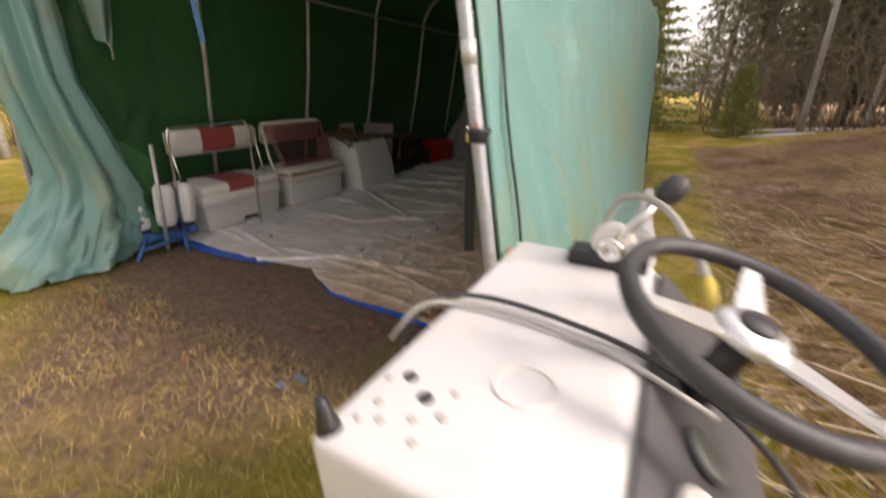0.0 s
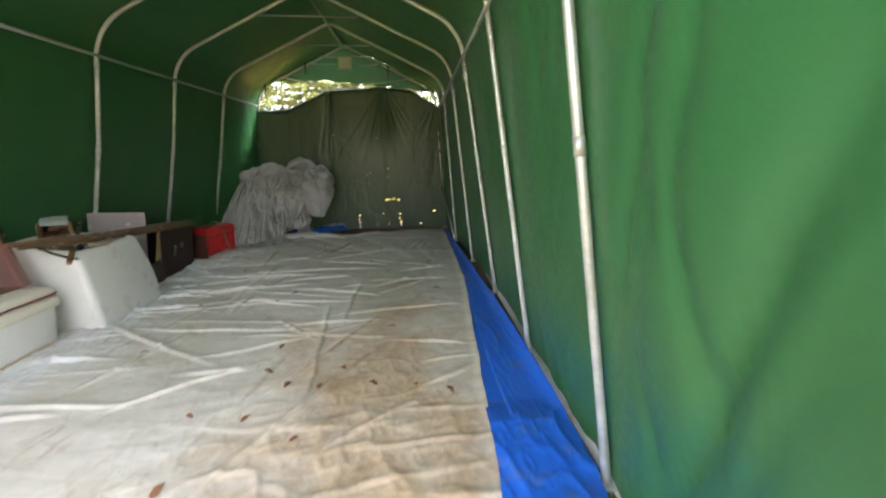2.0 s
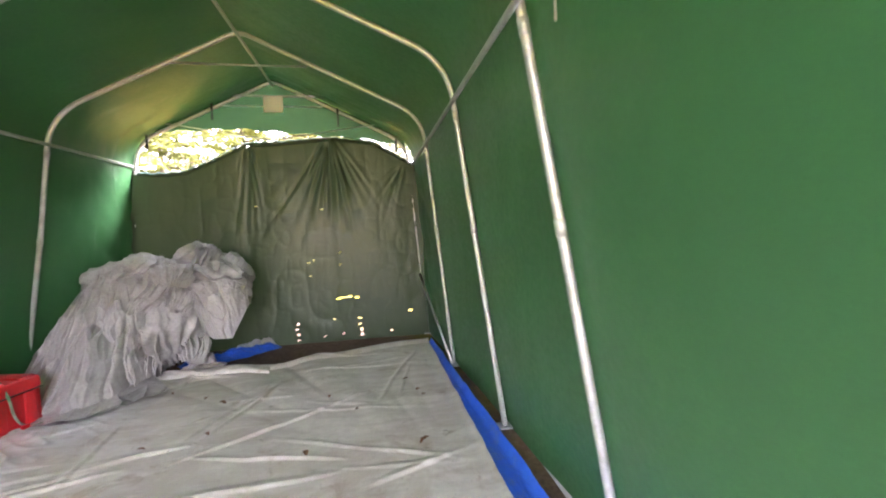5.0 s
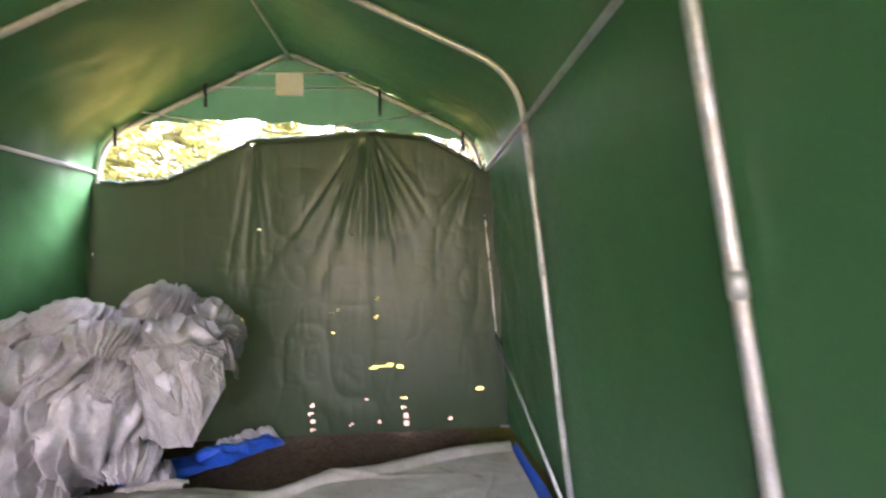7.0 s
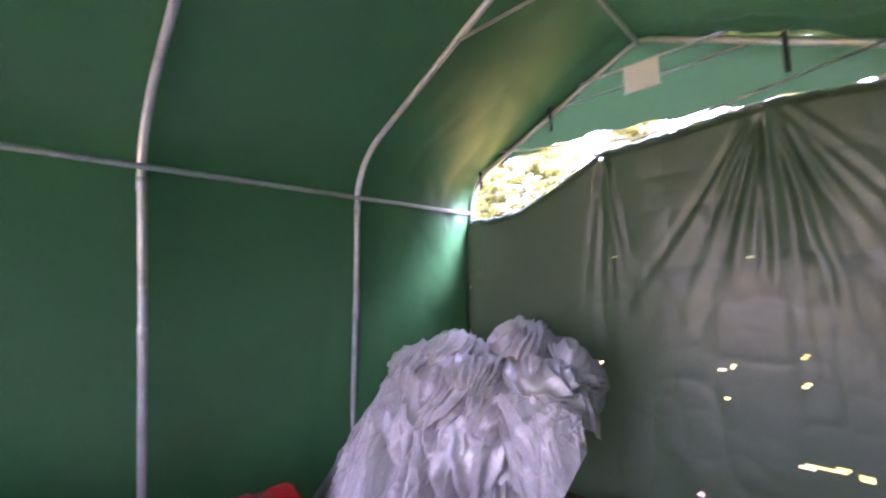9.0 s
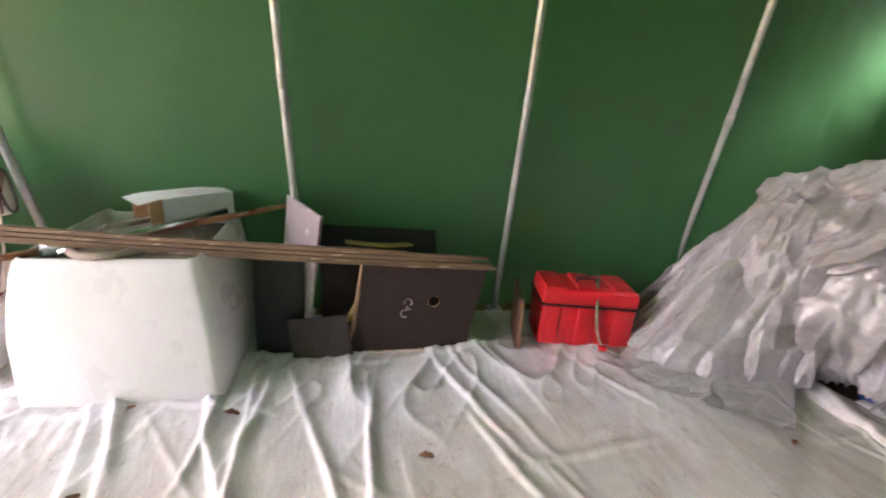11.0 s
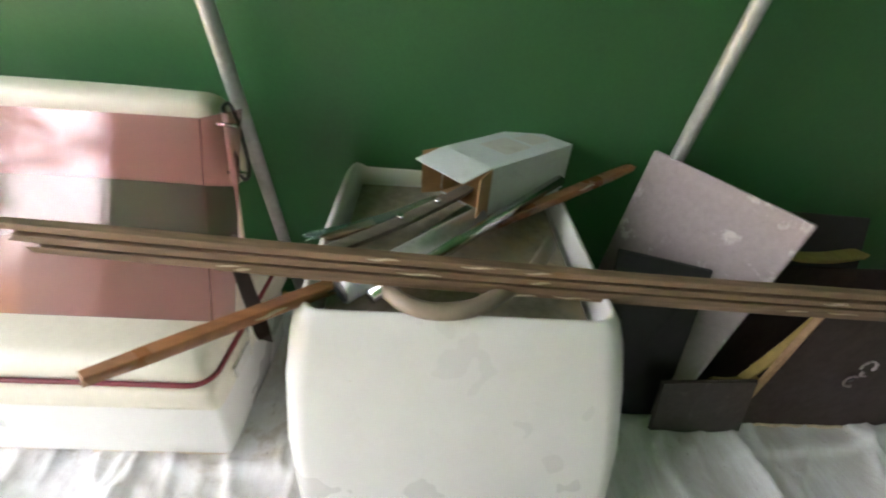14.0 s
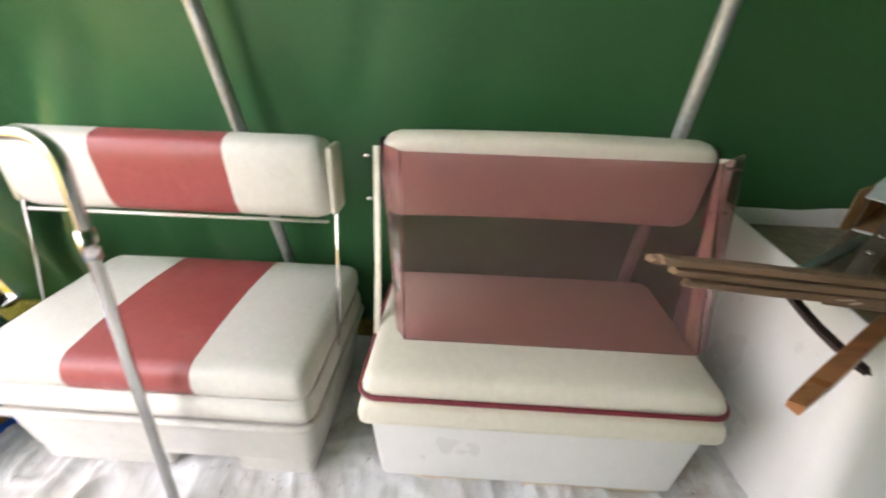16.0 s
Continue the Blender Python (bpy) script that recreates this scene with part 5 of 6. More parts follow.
# ---- red case with a strap ----
def red_case():
    case = thing("red_case", (-3.50, 5.90, 0), "bright red ribbed plastic case with a strap, on the tarpaulin", "plastic case", turn=0)
    m = Matrix.Translation((-3.475, 5.90, 0.02)) @ Matrix.Rotation(radians(-12), 4, "Z")
    part("body", rbox((0.30, 0.58, 0.27), 0.02, (0, 0, 0.137), (1, 3, 1), m=m), M["red"], case)
    part("lid", rbox((0.312, 0.59, 0.10), 0.022, (0, 0, 0.325), (1, 3, 1), m=m, warp=lambda q: (q.x * (1 - 0.6 * max(0, q.z)), q.y * (1 - 0.25 * max(0, q.z)), q.z)), M["red"], case)
    for y in (-0.22, -0.02, 0.20):
        part("rib", rbox((0.02, 0.09, 0.25), 0.008, (0.152, y, 0.145), m=m), M["red"], case)
        part("lid_rib", rbox((0.28, 0.12, 0.02), 0.008, (0, y, 0.378), m=m), M["red"], case)
    part("seam", rbox((0.316, 0.594, 0.008), 0.002, (0, 0, 0.275), m=m), M["black"], case)
    part("handle", tube([m @ Vector(p) for p in fillet([(0.02, -0.06, 0.375), (0.02, -0.06, 0.41), (0.02, 0.06, 0.41), (0.02, 0.06, 0.375)], 0.02, 4)], 0.009, 8), M["black"], case)
    strap = part("strap", tube([m @ Vector(p) for p in fillet([(-0.10, 0.10, 0.39), (0.0, 0.08, 0.44), (0.10, 0.04, 0.395), (0.172, 0.03, 0.30), (0.172, 0.06, 0.12), (0.20, 0.10, 0.03), (0.23, 0.22, 0.012)], 0.05, 5)], 0.010, 8, flat=0.35), M["rope"], case, "grey-green strap over the lid")
    part("red_buckle", rbox((0.03, 0.05, 0.03), 0.006, (0.205, 0.10, 0.035), m=m), M["red"], strap)


red_case()

# ---- steel hoop, fenders and blue trestle beside the striped seat ----
hoop = thing("steel_hoop", (-3.11, 1.1, 0), "bent stainless steel tube hoop standing before the striped seat", "tube hoop")
part("hoop_tube", tube(fillet([(-3.08, 1.46, 0.02), (-3.115, 1.505, 1.04), (-3.13, 0.74, 1.02), (-3.11, 0.68, 0.10)], 0.07, 8), 0.0125, 12), M["chrome"], hoop)
part("collar", tube([(-3.1070, 1.4948, 0.80), (-3.1090, 1.4974, 0.86)], 0.017, 12), M["chrome"], hoop)
single("steel_rod", tube([(-3.06, 0.50, 0.02), (-3.09, 0.575, 0.90)], 0.016, 10), M["galv"], "short grey tube standing among the fenders", "tube")


def fender(x, y, z, h, r, lean_x, lean_y):
    f = thing("boat_fender", (x, y, z), "white cylindrical boat fender with dark ends standing on the trestle", "boat fender", "fenders")
    m = Matrix.Translation((x, y, z)) @ Matrix.Rotation(radians(lean_x), 4, "X") @ Matrix.Rotation(radians(lean_y), 4, "Y")
    prof = [(r * 0.35, 0.02), (r * 0.8, 0.03), (r * 0.97, 0.06), (r, 0.10), (r, h - 0.09), (r * 0.96, h - 0.05), (r * 0.78, h - 0.02), (r * 0.35, h - 0.008)]
    body = part("body", lathe(prof, 24, m), M["fender"], f)
    for i in range(8):
        a = i * math.pi / 4
        part("ridge", tube([m @ Vector((r * math.cos(a), r * math.sin(a), 0.09)), m @ Vector((r * math.cos(a), r * math.sin(a), h - 0.08))], 0.004, 6), M["fender"], body)
    part("end_cap", lathe([(r * 0.45, 0.0), (r * 0.80, 0.0), (r * 0.83, 0.012), (r * 0.80, 0.034)], 20, m), M["black"], f)
    part("end_cap", lathe([(r * 0.4, h - 0.012), (r * 0.3, h + 0.02), (r * 0.14, h + 0.03)], 16, m), M["black"], f)


fender(-3.19, 0.600, 0.17, 0.40, 0.080, -4, 3)
fender(-3.17, 0.765, 0.17, 0.39, 0.072, -5, 4)
fender(-3.25, 0.425, 0.17, 0.31, 0.078, 2, -3)
fender(-3.45, 0.72, 0.38, 0.24, 0.065, 38, 28)
trestle = thing("blue_trestle", (-3.25, 0.5, 0), "low blue-painted steel trestle under the fenders", "trestle")
part("top_bar", rbox((0.36, 0.07, 0.05), 0.008, (-3.26, 0.42, 0.145)), M["bluepaint"], trestle)
part("top_bar", rbox((0.36, 0.07, 0.05), 0.008, (-3.24, 0.76, 0.145)), M["bluepaint"], trestle)
part("cross_bar", rbox((0.06, 0.44, 0.04), 0.008, (-3.14, 0.58, 0.125)), M["bluepaint"], trestle)
for a, b in (((-3.10, 0.36, 0.14), (-3.06, 0.25, 0.0)), ((-3.42, 0.40, 0.14), (-3.46, 0.26, 0.0)), ((-3.10, 0.68, 0.14), (-2.98, 0.62, 0.0)), ((-3.40, 0.68, 0.14), (-3.44, 0.80, 0.0))):
    part("leg", tube([a, b], 0.024, 4), M["bluepaint"], trestle)
part("brace", tube([(-3.08, 0.30, 0.07), (-2.99, 0.60, 0.12)], 0.014, 6), M["bluepaint"], trestle)

# ---- door curtain gathered at the far front post ----
def gathered_curtain():
    flap = thing("door_curtain", (-3.35, 0.15, 0), "teal tent door curtain gathered to one side, its hem spread on the ground", "door curtain", kind="structure")
    n, k = 150, 70
    A, H = np.meshgrid(np.linspace(0, 2 * math.pi, n), np.linspace(0, 1, k), indexing="ij")
    z = 0.015 + H * 2.5
    foot = np.clip((0.75 - z) / 0.75, 0, 1)
    cxx = -3.36 - 0.05 * foot
    lower = np.clip((1.35 - z) / 0.8, 0, 1)
    cyy = 0.09 + 0.13 * lower - 0.30 * foot ** 1.5
    ry = 0.21 + 0.08 * lower + 0.27 * foot ** 1.3
    rx = 0.13 + 0.05 * (1 - H) + 0.16 * foot
    fold = 1 + 0.16 * np.sin(A * 9 + 1.5 * np.sin(z * 1.1)) * (0.5 + 0.5 * np.clip(z, 0, 1)) + 0.36 * (fbm(A * 2.2, z * 1.2, 91) - 0.45) + 0.10 * (creases(A * 2.5 + z, z * 2.2 - A, 92, 2) - 0.3) + 0.42 * foot * (creases(A * 3.0, z * 5.0, 93, 3) - 0.2)
    X = cxx + rx * np.cos(A) * fold
    Y = cyy + ry * np.sin(A) * fold
    Z = z + foot * 0.06 * creases(A * 4, z * 6, 95, 2)
    P = np.stack([X, Y, Z], -1)
    P[-1] = P[0]
    part("gathered_cloth", sheet(P), M["outer"], flap)
    U, Vv = np.meshgrid(np.linspace(0, 1, 60), np.linspace(0, 1, 60), indexing="ij")
    part("inner_fold", sheet(np.stack([-3.32 + 0.08 * U + 0.05 * np.sin(Vv * 7 + U * 9), 0.30 + 0.34 * U + 0.05 * np.sin(U * 8 + Vv * 2), 0.02 + Vv * (1.05 - 0.55 * U ** 2)], -1)), M["inner"], flap, "darker green inside of the curtain")


gathered_curtain()
tie = thing("hanging_tie", (-1.65, 0.15, 1.5), "pale blue ribbon hanging from the front arch", "ribbon", kind="structure")
Uu, Vv = np.meshgrid(np.linspace(-1, 1, 6), np.linspace(0, 1, 60), indexing="ij")
tw = 0.9 + 0.6 * np.sin(Vv * 3)
part("ribbon", sheet(np.stack([-1.70 + 0.08 * Vv + 0.013 * Uu * np.cos(tw), 0.17 + 0.05 * Vv + 0.013 * Uu * np.sin(tw), 3.28 - 1.73 * Vv], -1)), M["ribbon"], tie)

# ---- strap on the front post ----
strap = thing("webbing_strap", (0.06, 0, 1.19), "black webbing strap with a steel buckle round the front post", "strap")
part("loop", tube([(0.058 + 0.029 * math.cos(a), 0.029 * math.sin(a), 1.19) for a in np.linspace(0, 2 * math.pi, 21)[:-1]], 0.022, 6, close=True, flat=0.16), M["strap"], strap)
part("loop_band", lathe([(0.0265, -0.022), (0.0325, -0.022), (0.0325, 0.022), (0.0265, 0.022)], 24, Matrix.Translation((0.058, 0, 1.19))), M["strap"], strap)
part("buckle", rbox((0.012, 0.035, 0.055), 0.004, (0.022, 0.012, 1.19)), M["chrome"], strap)
Uu, Vv = np.meshgrid(np.linspace(-1, 1, 4), np.linspace(0, 1, 40), indexing="ij")
part("loose_tail", sheet(np.stack([0.012 - 0.012 * np.sin(Vv * 2.2) + 0.019 * Uu, 0.045 + 0.03 * np.sin(Vv * 2.0) + 0.008 * Uu, 1.20 - 0.45 * Vv - 0.03 * (1 - Vv)], -1)), M["strap"], strap)
Uu, Vv = np.meshgrid(np.linspace(0, 1, 30), np.linspace(0, 1, 50), indexing="ij")
tip = thing("hanging_corner", (-3.3, 0.75, 1.6), "loose corner of the door curtain hanging with a frayed cord", "cloth corner", kind="structure")
taper = 1 - 0.62 * Vv ** 2.5
part("cloth", sheet(np.stack([-3.25 + 0.03 * np.sin(Uu * 9 + Vv * 3), 0.43 + (Uu - 0.3) * 0.30 * taper + 0.05 * Vv, 2.45 - 0.78 * Vv - 0.06 * Uu * Vv], -1)), M["outer"], tip)
part("cord", tube([(-3.25, 0.53, 1.66), (-3.24, 0.545, 1.60), (-3.25, 0.54, 1.53)], 0.008, 6), M["cable"], tip)

single("hanging_string", tube([(-0.06, 3.58, 2.28), (-0.075, 3.60, 2.16), (-0.085, 3.57, 2.03)], 0.004, 6), M["cable"], "thin pale string tied to the eave tube", "string")

# ---- helm console outside the tent ----
def helm():
    h = thing("helm_console", (0.55, -0.62, 0), "white boat helm console standing on the grass, with wheel and throttle", "helm console")
    lo = [(0.36, -0.98, 0.0), (0.95, -0.98, 0.0), (0.95, -0.26, 0.0), (0.36, -0.26, 0.0)]
    hi = [(0.302, -1.006, 0.95), (0.632, -1.006, 0.95), (0.615, -0.235, 0.95), (0.296, -0.235, 0.95)]
    bm = bmesh.new()
    top = [bm.verts.new(p) for p in hi]
    dash = [bm.verts.new(p) for p in ((0.83, -0.99, 0.76), (0.82, -0.245, 0.76))]
    bot = [bm.verts.new(p) for p in lo]
    bm.faces.new(top)
    bm.faces.new((bot[0], bot[3], top[3], top[0]))
    bm.faces.new((bot[1], bot[0], top[0], top[1], dash[0]))
    bm.faces.new((bot[3], bot[2], dash[1], top[2], top[3]))
    bm.faces.new((bot[2], bot[1], dash[0], dash[1]))
    bm.faces.new((top[1], top[2], dash[1], dash[0]))
    bm.faces.new(bot)
    bmesh.ops.recalc_face_normals(bm, faces=bm.faces)
    bmesh.ops.bevel(bm, geom=bm.edges[:], offset=0.022, segments=4, affect="EDGES", profile=0.6)
    body = part("body", smooth(bm, 40), M["chalky"], h)
    # screw holes as discs on the top, their shade put into dark colours
    for x, y, r in ((0.355, -0.859, 0.012), (0.395, -0.885, 0.013), (0.33, -0.875, 0.007), (0.345, -0.92, 0.008), (0.365, -0.945, 0.007), (0.40, -0.925, 0.007), (0.43, -0.905, 0.008), (0.425, -0.86, 0.007), (0.34, -0.955, 0.006), (0.42, -0.955, 0.007)):
        part("screw_hole", lathe([(r * 0.8, -0.004), (r * 0.8, 0.0015), (r * 0.5, 0.0016)], 16, Matrix.Translation((x, y, 0.951))), M["rubber"] if r > 0.0115 else M["cable"], body)
    part("worn_ring", tube([(0.50 + 0.042 * math.cos(a), -0.80 + 0.042 * math.sin(a), 0.951) for a in np.linspace(0, 2 * math.pi, 33)[:-1]], 0.003, 6, close=True), M["gelgrey"], body)
    d0, d1 = Vector((0.632, 0, 0.95)), Vector((0.83, 0, 0.76))
    n = Vector((0.19, 0, 0.198)).normalized()

    def on_dash(s, y, off=0.0):
        p = d0.lerp(d1, s) + n * off
        return Vector((p.x, y, p.z))

    part("dash_panel", board(on_dash(0.04, -0.985, 0.006), on_dash(0.96, -0.985, 0.006), on_dash(0.96, -0.26, 0.006), on_dash(0.04, -0.26, 0.006), 0.006), M["dash"], h, "dark grey dash panel")
    turn = n.to_track_quat("Z", "Y").to_matrix().to_4x4()
    m = Matrix.Translation(on_dash(0.45, -0.855, 0.008)) @ turn
    gauge = part("gauge", lathe([(0.052, 0.0), (0.056, 0.004), (0.056, 0.014), (0.050, 0.018), (0.046, 0.012)], 32, m), M["gelgrey"], h, "round gauge with a pale bezel")
    part("gauge_face", lathe([(0.046, 0.010), (0.002, 0.0115)], 32, m), M["cable"], gauge)
    part("gauge_needle", rbox((0.004, 0.036, 0.002), 0.0008, (0, 0.012, 0.0135), m=m), M["needle"], gauge)
    m2 = Matrix.Translation(on_dash(0.45, -0.72, 0.008)) @ turn
    part("gauge", lathe([(0.034, 0.0), (0.037, 0.004), (0.037, 0.012), (0.030, 0.014), (0.002, 0.011)], 28, m2), M["dial"], h)
    # steering wheel
    c = Vector((0.762, -0.622, 1.030))
    axis = Vector((math.cos(1.24) * math.cos(-0.37), math.cos(1.24) * math.sin(-0.37), math.sin(1.24)))
    q = axis.to_track_quat("Z", "Y").to_matrix().to_4x4()
    wm = Matrix.Translation(c) @ q
    wheel = part("steering_wheel", tube([wm @ Vector((0.178 * math.cos(a), 0.178 * math.sin(a), 0)) for a in np.linspace(0, 2 * math.pi, 49)[:-1]], 0.0155, 14, close=True), M["rubber"], h, "dark grey wheel with three aluminium spokes")
    for a in (0.35, 2.35, 4.45):
        u, v = Vector((math.cos(a), math.sin(a), 0)), Vector((-math.sin(a), math.cos(a), 0))
        bm = slab_box([wm @ (u * 0.03 - v * 0.024 + Vector((0, 0, -0.022))), wm @ (u * 0.172 - v * 0.012 + Vector((0, 0, -0.003))), wm @ (u * 0.172 + v * 0.012 + Vector((0, 0, -0.003))), wm @ (u * 0.03 + v * 0.024 + Vector((0, 0, -0.022)))],
                      [wm @ (u * 0.03 - v * 0.024 + Vector((0, 0, -0.015))), wm @ (u * 0.172 - v * 0.012 + Vector((0, 0, 0.004))), wm @ (u * 0.172 + v * 0.012 + Vector((0, 0, 0.004))), wm @ (u * 0.03 + v * 0.024 + Vector((0, 0, -0.015)))])
        bmesh.ops.bevel(bm, geom=bm.edges[:], offset=0.002, segments=2, affect="EDGES")
        part("spoke", bm, M["spoke"], wheel)
    part("hub", lathe([(0.046, -0.026), (0.050, -0.020), (0.048, -0.008), (0.036, -0.002), (0.030, 0.001), (0.002, 0.003)], 28, wm), M["spoke"], wheel)
    part("hub_cap", lathe([(0.028, 0.001), (0.026, 0.006), (0.002, 0.008)], 24, wm), M["rubber"], wheel)
    part("steering_shaft", tube([c - axis * 0.02, c - axis * 0.16], 0.024, 14), M["black"], h)
    # throttle
    thr = part("throttle_base", rbox((0.17, 0.075, 0.035), 0.008, (0.53, -0.30, 0.968)), M["black"], h)
    part("housing", lathe([(0.040, -0.02), (0.046, -0.012), (0.046, 0.012), (0.040, 0.02)], 24, Matrix.Translation((0.535, -0.30, 1.005)) @ Matrix.Rotation(radians(90), 4, "X")), M["gelgrey"], thr)
    part("pivot", lathe([(0.024, 0.0), (0.028, 0.006), (0.026, 0.022), (0.012, 0.024), (0.010, 0.014)], 24, Matrix.Translation((0.535, -0.325, 1.0)) @ Matrix.Rotation(radians(90), 4, "X")), M["chrome"], thr)
    part("lever", tube([(0.535, -0.345, 1.0), (0.575, -0.32, 1.065), (0.615, -0.29, 1.115)], 0.009, 10), M["chrome"], thr)
    knob = Matrix.Translation((0.612, -0.292, 1.110)) @ Vector((0.5, 0.25, 0.6)).to_track_quat("Z", "Y").to_matrix().to_4x4()
    part("knob", lathe([(0.014, 0.0), (0.024, 0.012), (0.028, 0.03), (0.026, 0.05), (0.016, 0.062), (0.003, 0.066)], 20, knob), M["rubber"], thr)
    cab = [((0.50, -0.26, 0.98), (0.52, -0.22, 1.10), (0.62, -0.33, 1.12), (0.70, -0.48, 1.05), (0.73, -0.56, 0.98), (0.74, -0.64, 0.92)), ((0.26, -0.72, 0.66), (0.235, -0.70, 0.90), (0.27, -0.655, 0.968), (0.36, -0.61, 0.966), (0.47, -0.615, 0.964), (0.62, -0.645, 0.960), (0.74, -0.685, 0.935), (0.85, -0.72, 0.85), (0.93, -0.80, 0.58))]
    part("control_cable", tube(fillet(cab[0], 0.08, 6), 0.008, 8), M["cable"], h, "pale grey control cable")
    part("cable_sleeve", tube([(0.705, -0.50, 1.035), (0.728, -0.555, 0.985)], 0.011, 10), M["brass"], h)
    part("control_cable", tube(fillet(cab[1], 0.12, 8), 0.005, 8), M["rubber"], h, "black control cable across the top")
    part("control_cable", tube(fillet([(x - 0.01, y - 0.030, z - 0.004) for x, y, z in cab[1][1:-2]], 0.12, 8), 0.0048, 8), M["cable"], h, "grey control cable across the top")
    part("corner_cleat", lathe([(0.016, 0.0), (0.014, 0.01), (0.009, 0.03), (0.006, 0.045)], 16, Matrix.Translation((0.322, -0.985, 0.95)) @ Matrix.Rotation(radians(-12), 4, "Y")), M["black"], h)


helm()
single("cardboard_sheet", board((0.16, -0.06, 0.0), (0.30, 0.02, 0.0), (0.235, 0.06, 0.82), (0.17, 0.02, 0.815), 0.008), M["cardboard"], "brown cardboard strip leaning against the front post", "cardboard")
bits = random.Random(3)
for x, y in ((-0.81, -0.23), (-0.77, -0.15)):
    P = np.stack(np.meshgrid(np.linspace(-0.035, 0.035, 12), np.linspace(-0.02, 0.02, 10), indexing="ij"), -1)
    z = 0.03 * creases(P[..., 0] * 18 + x * 9, P[..., 1] * 18, 97, 2)
    single("plastic_scrap", sheet(np.stack([x + P[..., 0], y + P[..., 1], 0.004 + z], -1)), M["oldblue"], "scrap of torn blue plastic trodden into the soil", "scrap")

# ---- old snow along the wall ----
U, Vv = np.meshgrid(np.linspace(0, 1, 50), np.linspace(0, 1, 260), indexing="ij")
Y = 0.15 + 5.4 * Vv
wide = 0.10 + 0.30 * np.clip(1 - Vv * 0.9, 0, 1) * (0.5 + fbm(Y * 1.7, Y * 0, 101))
X = 0.33 + U * wide
Z = ground_height(X, Y) + 0.09 * np.sin(np.clip(U, 0, 1) * np.pi) ** 0.6 * (0.4 + fbm(X * 4, Y * 4, 103)) * np.sin(np.clip(Vv * 1.02, 0, 1) * np.pi) ** 0.3 - 0.01
single("snow_strip", sheet(np.stack([X, Y, Z], -1)), M["snow"], "strip of dirty old snow along the tent wall", "snow", kind="structure")
for x0, y0, rx, ry in ((4.5, 4.4, 0.35, 0.55), (5.2, 17.0, 4.0, 0.5), (3.0, 14.5, 1.2, 0.3)):
    A, R = np.meshgrid(np.linspace(0, 2 * math.pi, 60), np.linspace(0, 1, 12), indexing="ij")
    k = 0.75 + 0.5 * fbm(np.cos(A) * 1.5 + 4, np.sin(A) * 1.5 + x0, 107)
    X, Y = x0 + rx * R * k * np.cos(A), y0 + ry * R * k * np.sin(A)
    P = np.stack([X, Y, ground_height(X, Y) + 0.07 * (1 - R ** 2) - 0.005], -1)
    P[-1] = P[0]
    single("snow_patch", sheet(P), M["snow"], "patch of old snow on the brown ground", "snow", kind="structure")


# ---- loose ground cover ----
def scatter(name, count, seed, where, make, material, label, category):
    rng = np.random.default_rng(seed)
    verts, faces = [], []
    for _ in range(count):
        x, y = where(rng)
        z = float(ground_height(x, y))
        make(rng, x, y, z, verts, faces)
    me = bpy.data.meshes.new(name)
    me.from_pydata(verts, [], faces)
    me.materials.append(material)
    ob = new(name, me)
    return tagged(ob, label, category, kind="stuff")


def blade(rng, x, y, z, verts, faces):
    a, h, lean = rng.uniform(0, 6.28), rng.uniform(0.010, 0.042), rng.uniform(0.02, 0.10)
    w = 0.0015
    b, dx, dy = rng.uniform(0, 6.28), math.cos(a), math.sin(a)
    k = len(verts)
    ex, ey = math.cos(b) * lean, math.sin(b) * lean
    verts += [(x - dx * w, y - dy * w, z - 0.004), (x + dx * w, y + dy * w, z - 0.004), (x + ex * 0.55 + dx * w * 0.7, y + ey * 0.55 + dy * w * 0.7, z + h), (x + ex * 0.55 - dx * w * 0.7, y + ey * 0.55 - dy * w * 0.7, z + h), (x + ex, y + ey, z + h * 0.75)]
    faces += [(k, k + 1, k + 2, k + 3), (k + 3, k + 2, k + 4)]


def stalk(rng, x, y, z, verts, faces):
    a, ln, up = rng.uniform(0, 6.28), rng.uniform(0.12, 0.55), rng.uniform(-0.02, 0.10)
    r = rng.uniform(0.0025, 0.006)
    dx, dy = math.cos(a), math.sin(a)
    k = len(verts)
    zb = z + rng.uniform(0.0, 0.04)
    x2, y2 = x + dx * ln, y + dy * ln
    z2 = max(zb + up, float(ground_height(x2, y2)) + 0.003)
    for (px, py, pz, q) in ((x, y, zb, r), (x2, y2, z2, r * 0.5)):
        verts += [(px - dy * q, py + dx * q, pz), (px + dy * q, py - dx * q, pz), (px, py, pz + q * 1.7)]
    faces += [(k, k + 1, k + 4, k + 3), (k + 1, k + 2, k + 5, k + 4), (k + 2, k, k + 3, k + 5)]


def yard(rng):
    while True:
        x, y = rng.uniform(-4.6, 3.2), rng.uniform(-1.6, 7.0)
        d = math.hypot((x + 1.75) * 0.52, (y - 4.2) * 0.22) + 0.5 * float(fbm(np.array(x * 0.8), np.array(y * 0.8), 111))
        if d > 1.28 and not (-3.9 < x < 0.36 and y > 0.0):
            return x, y


def bank(rng):
    while True:
        x, y = 1.2 + abs(rng.normal(0, 2.6)), rng.uniform(-1.2, 11.0)
        if x < 9:
            return x, y


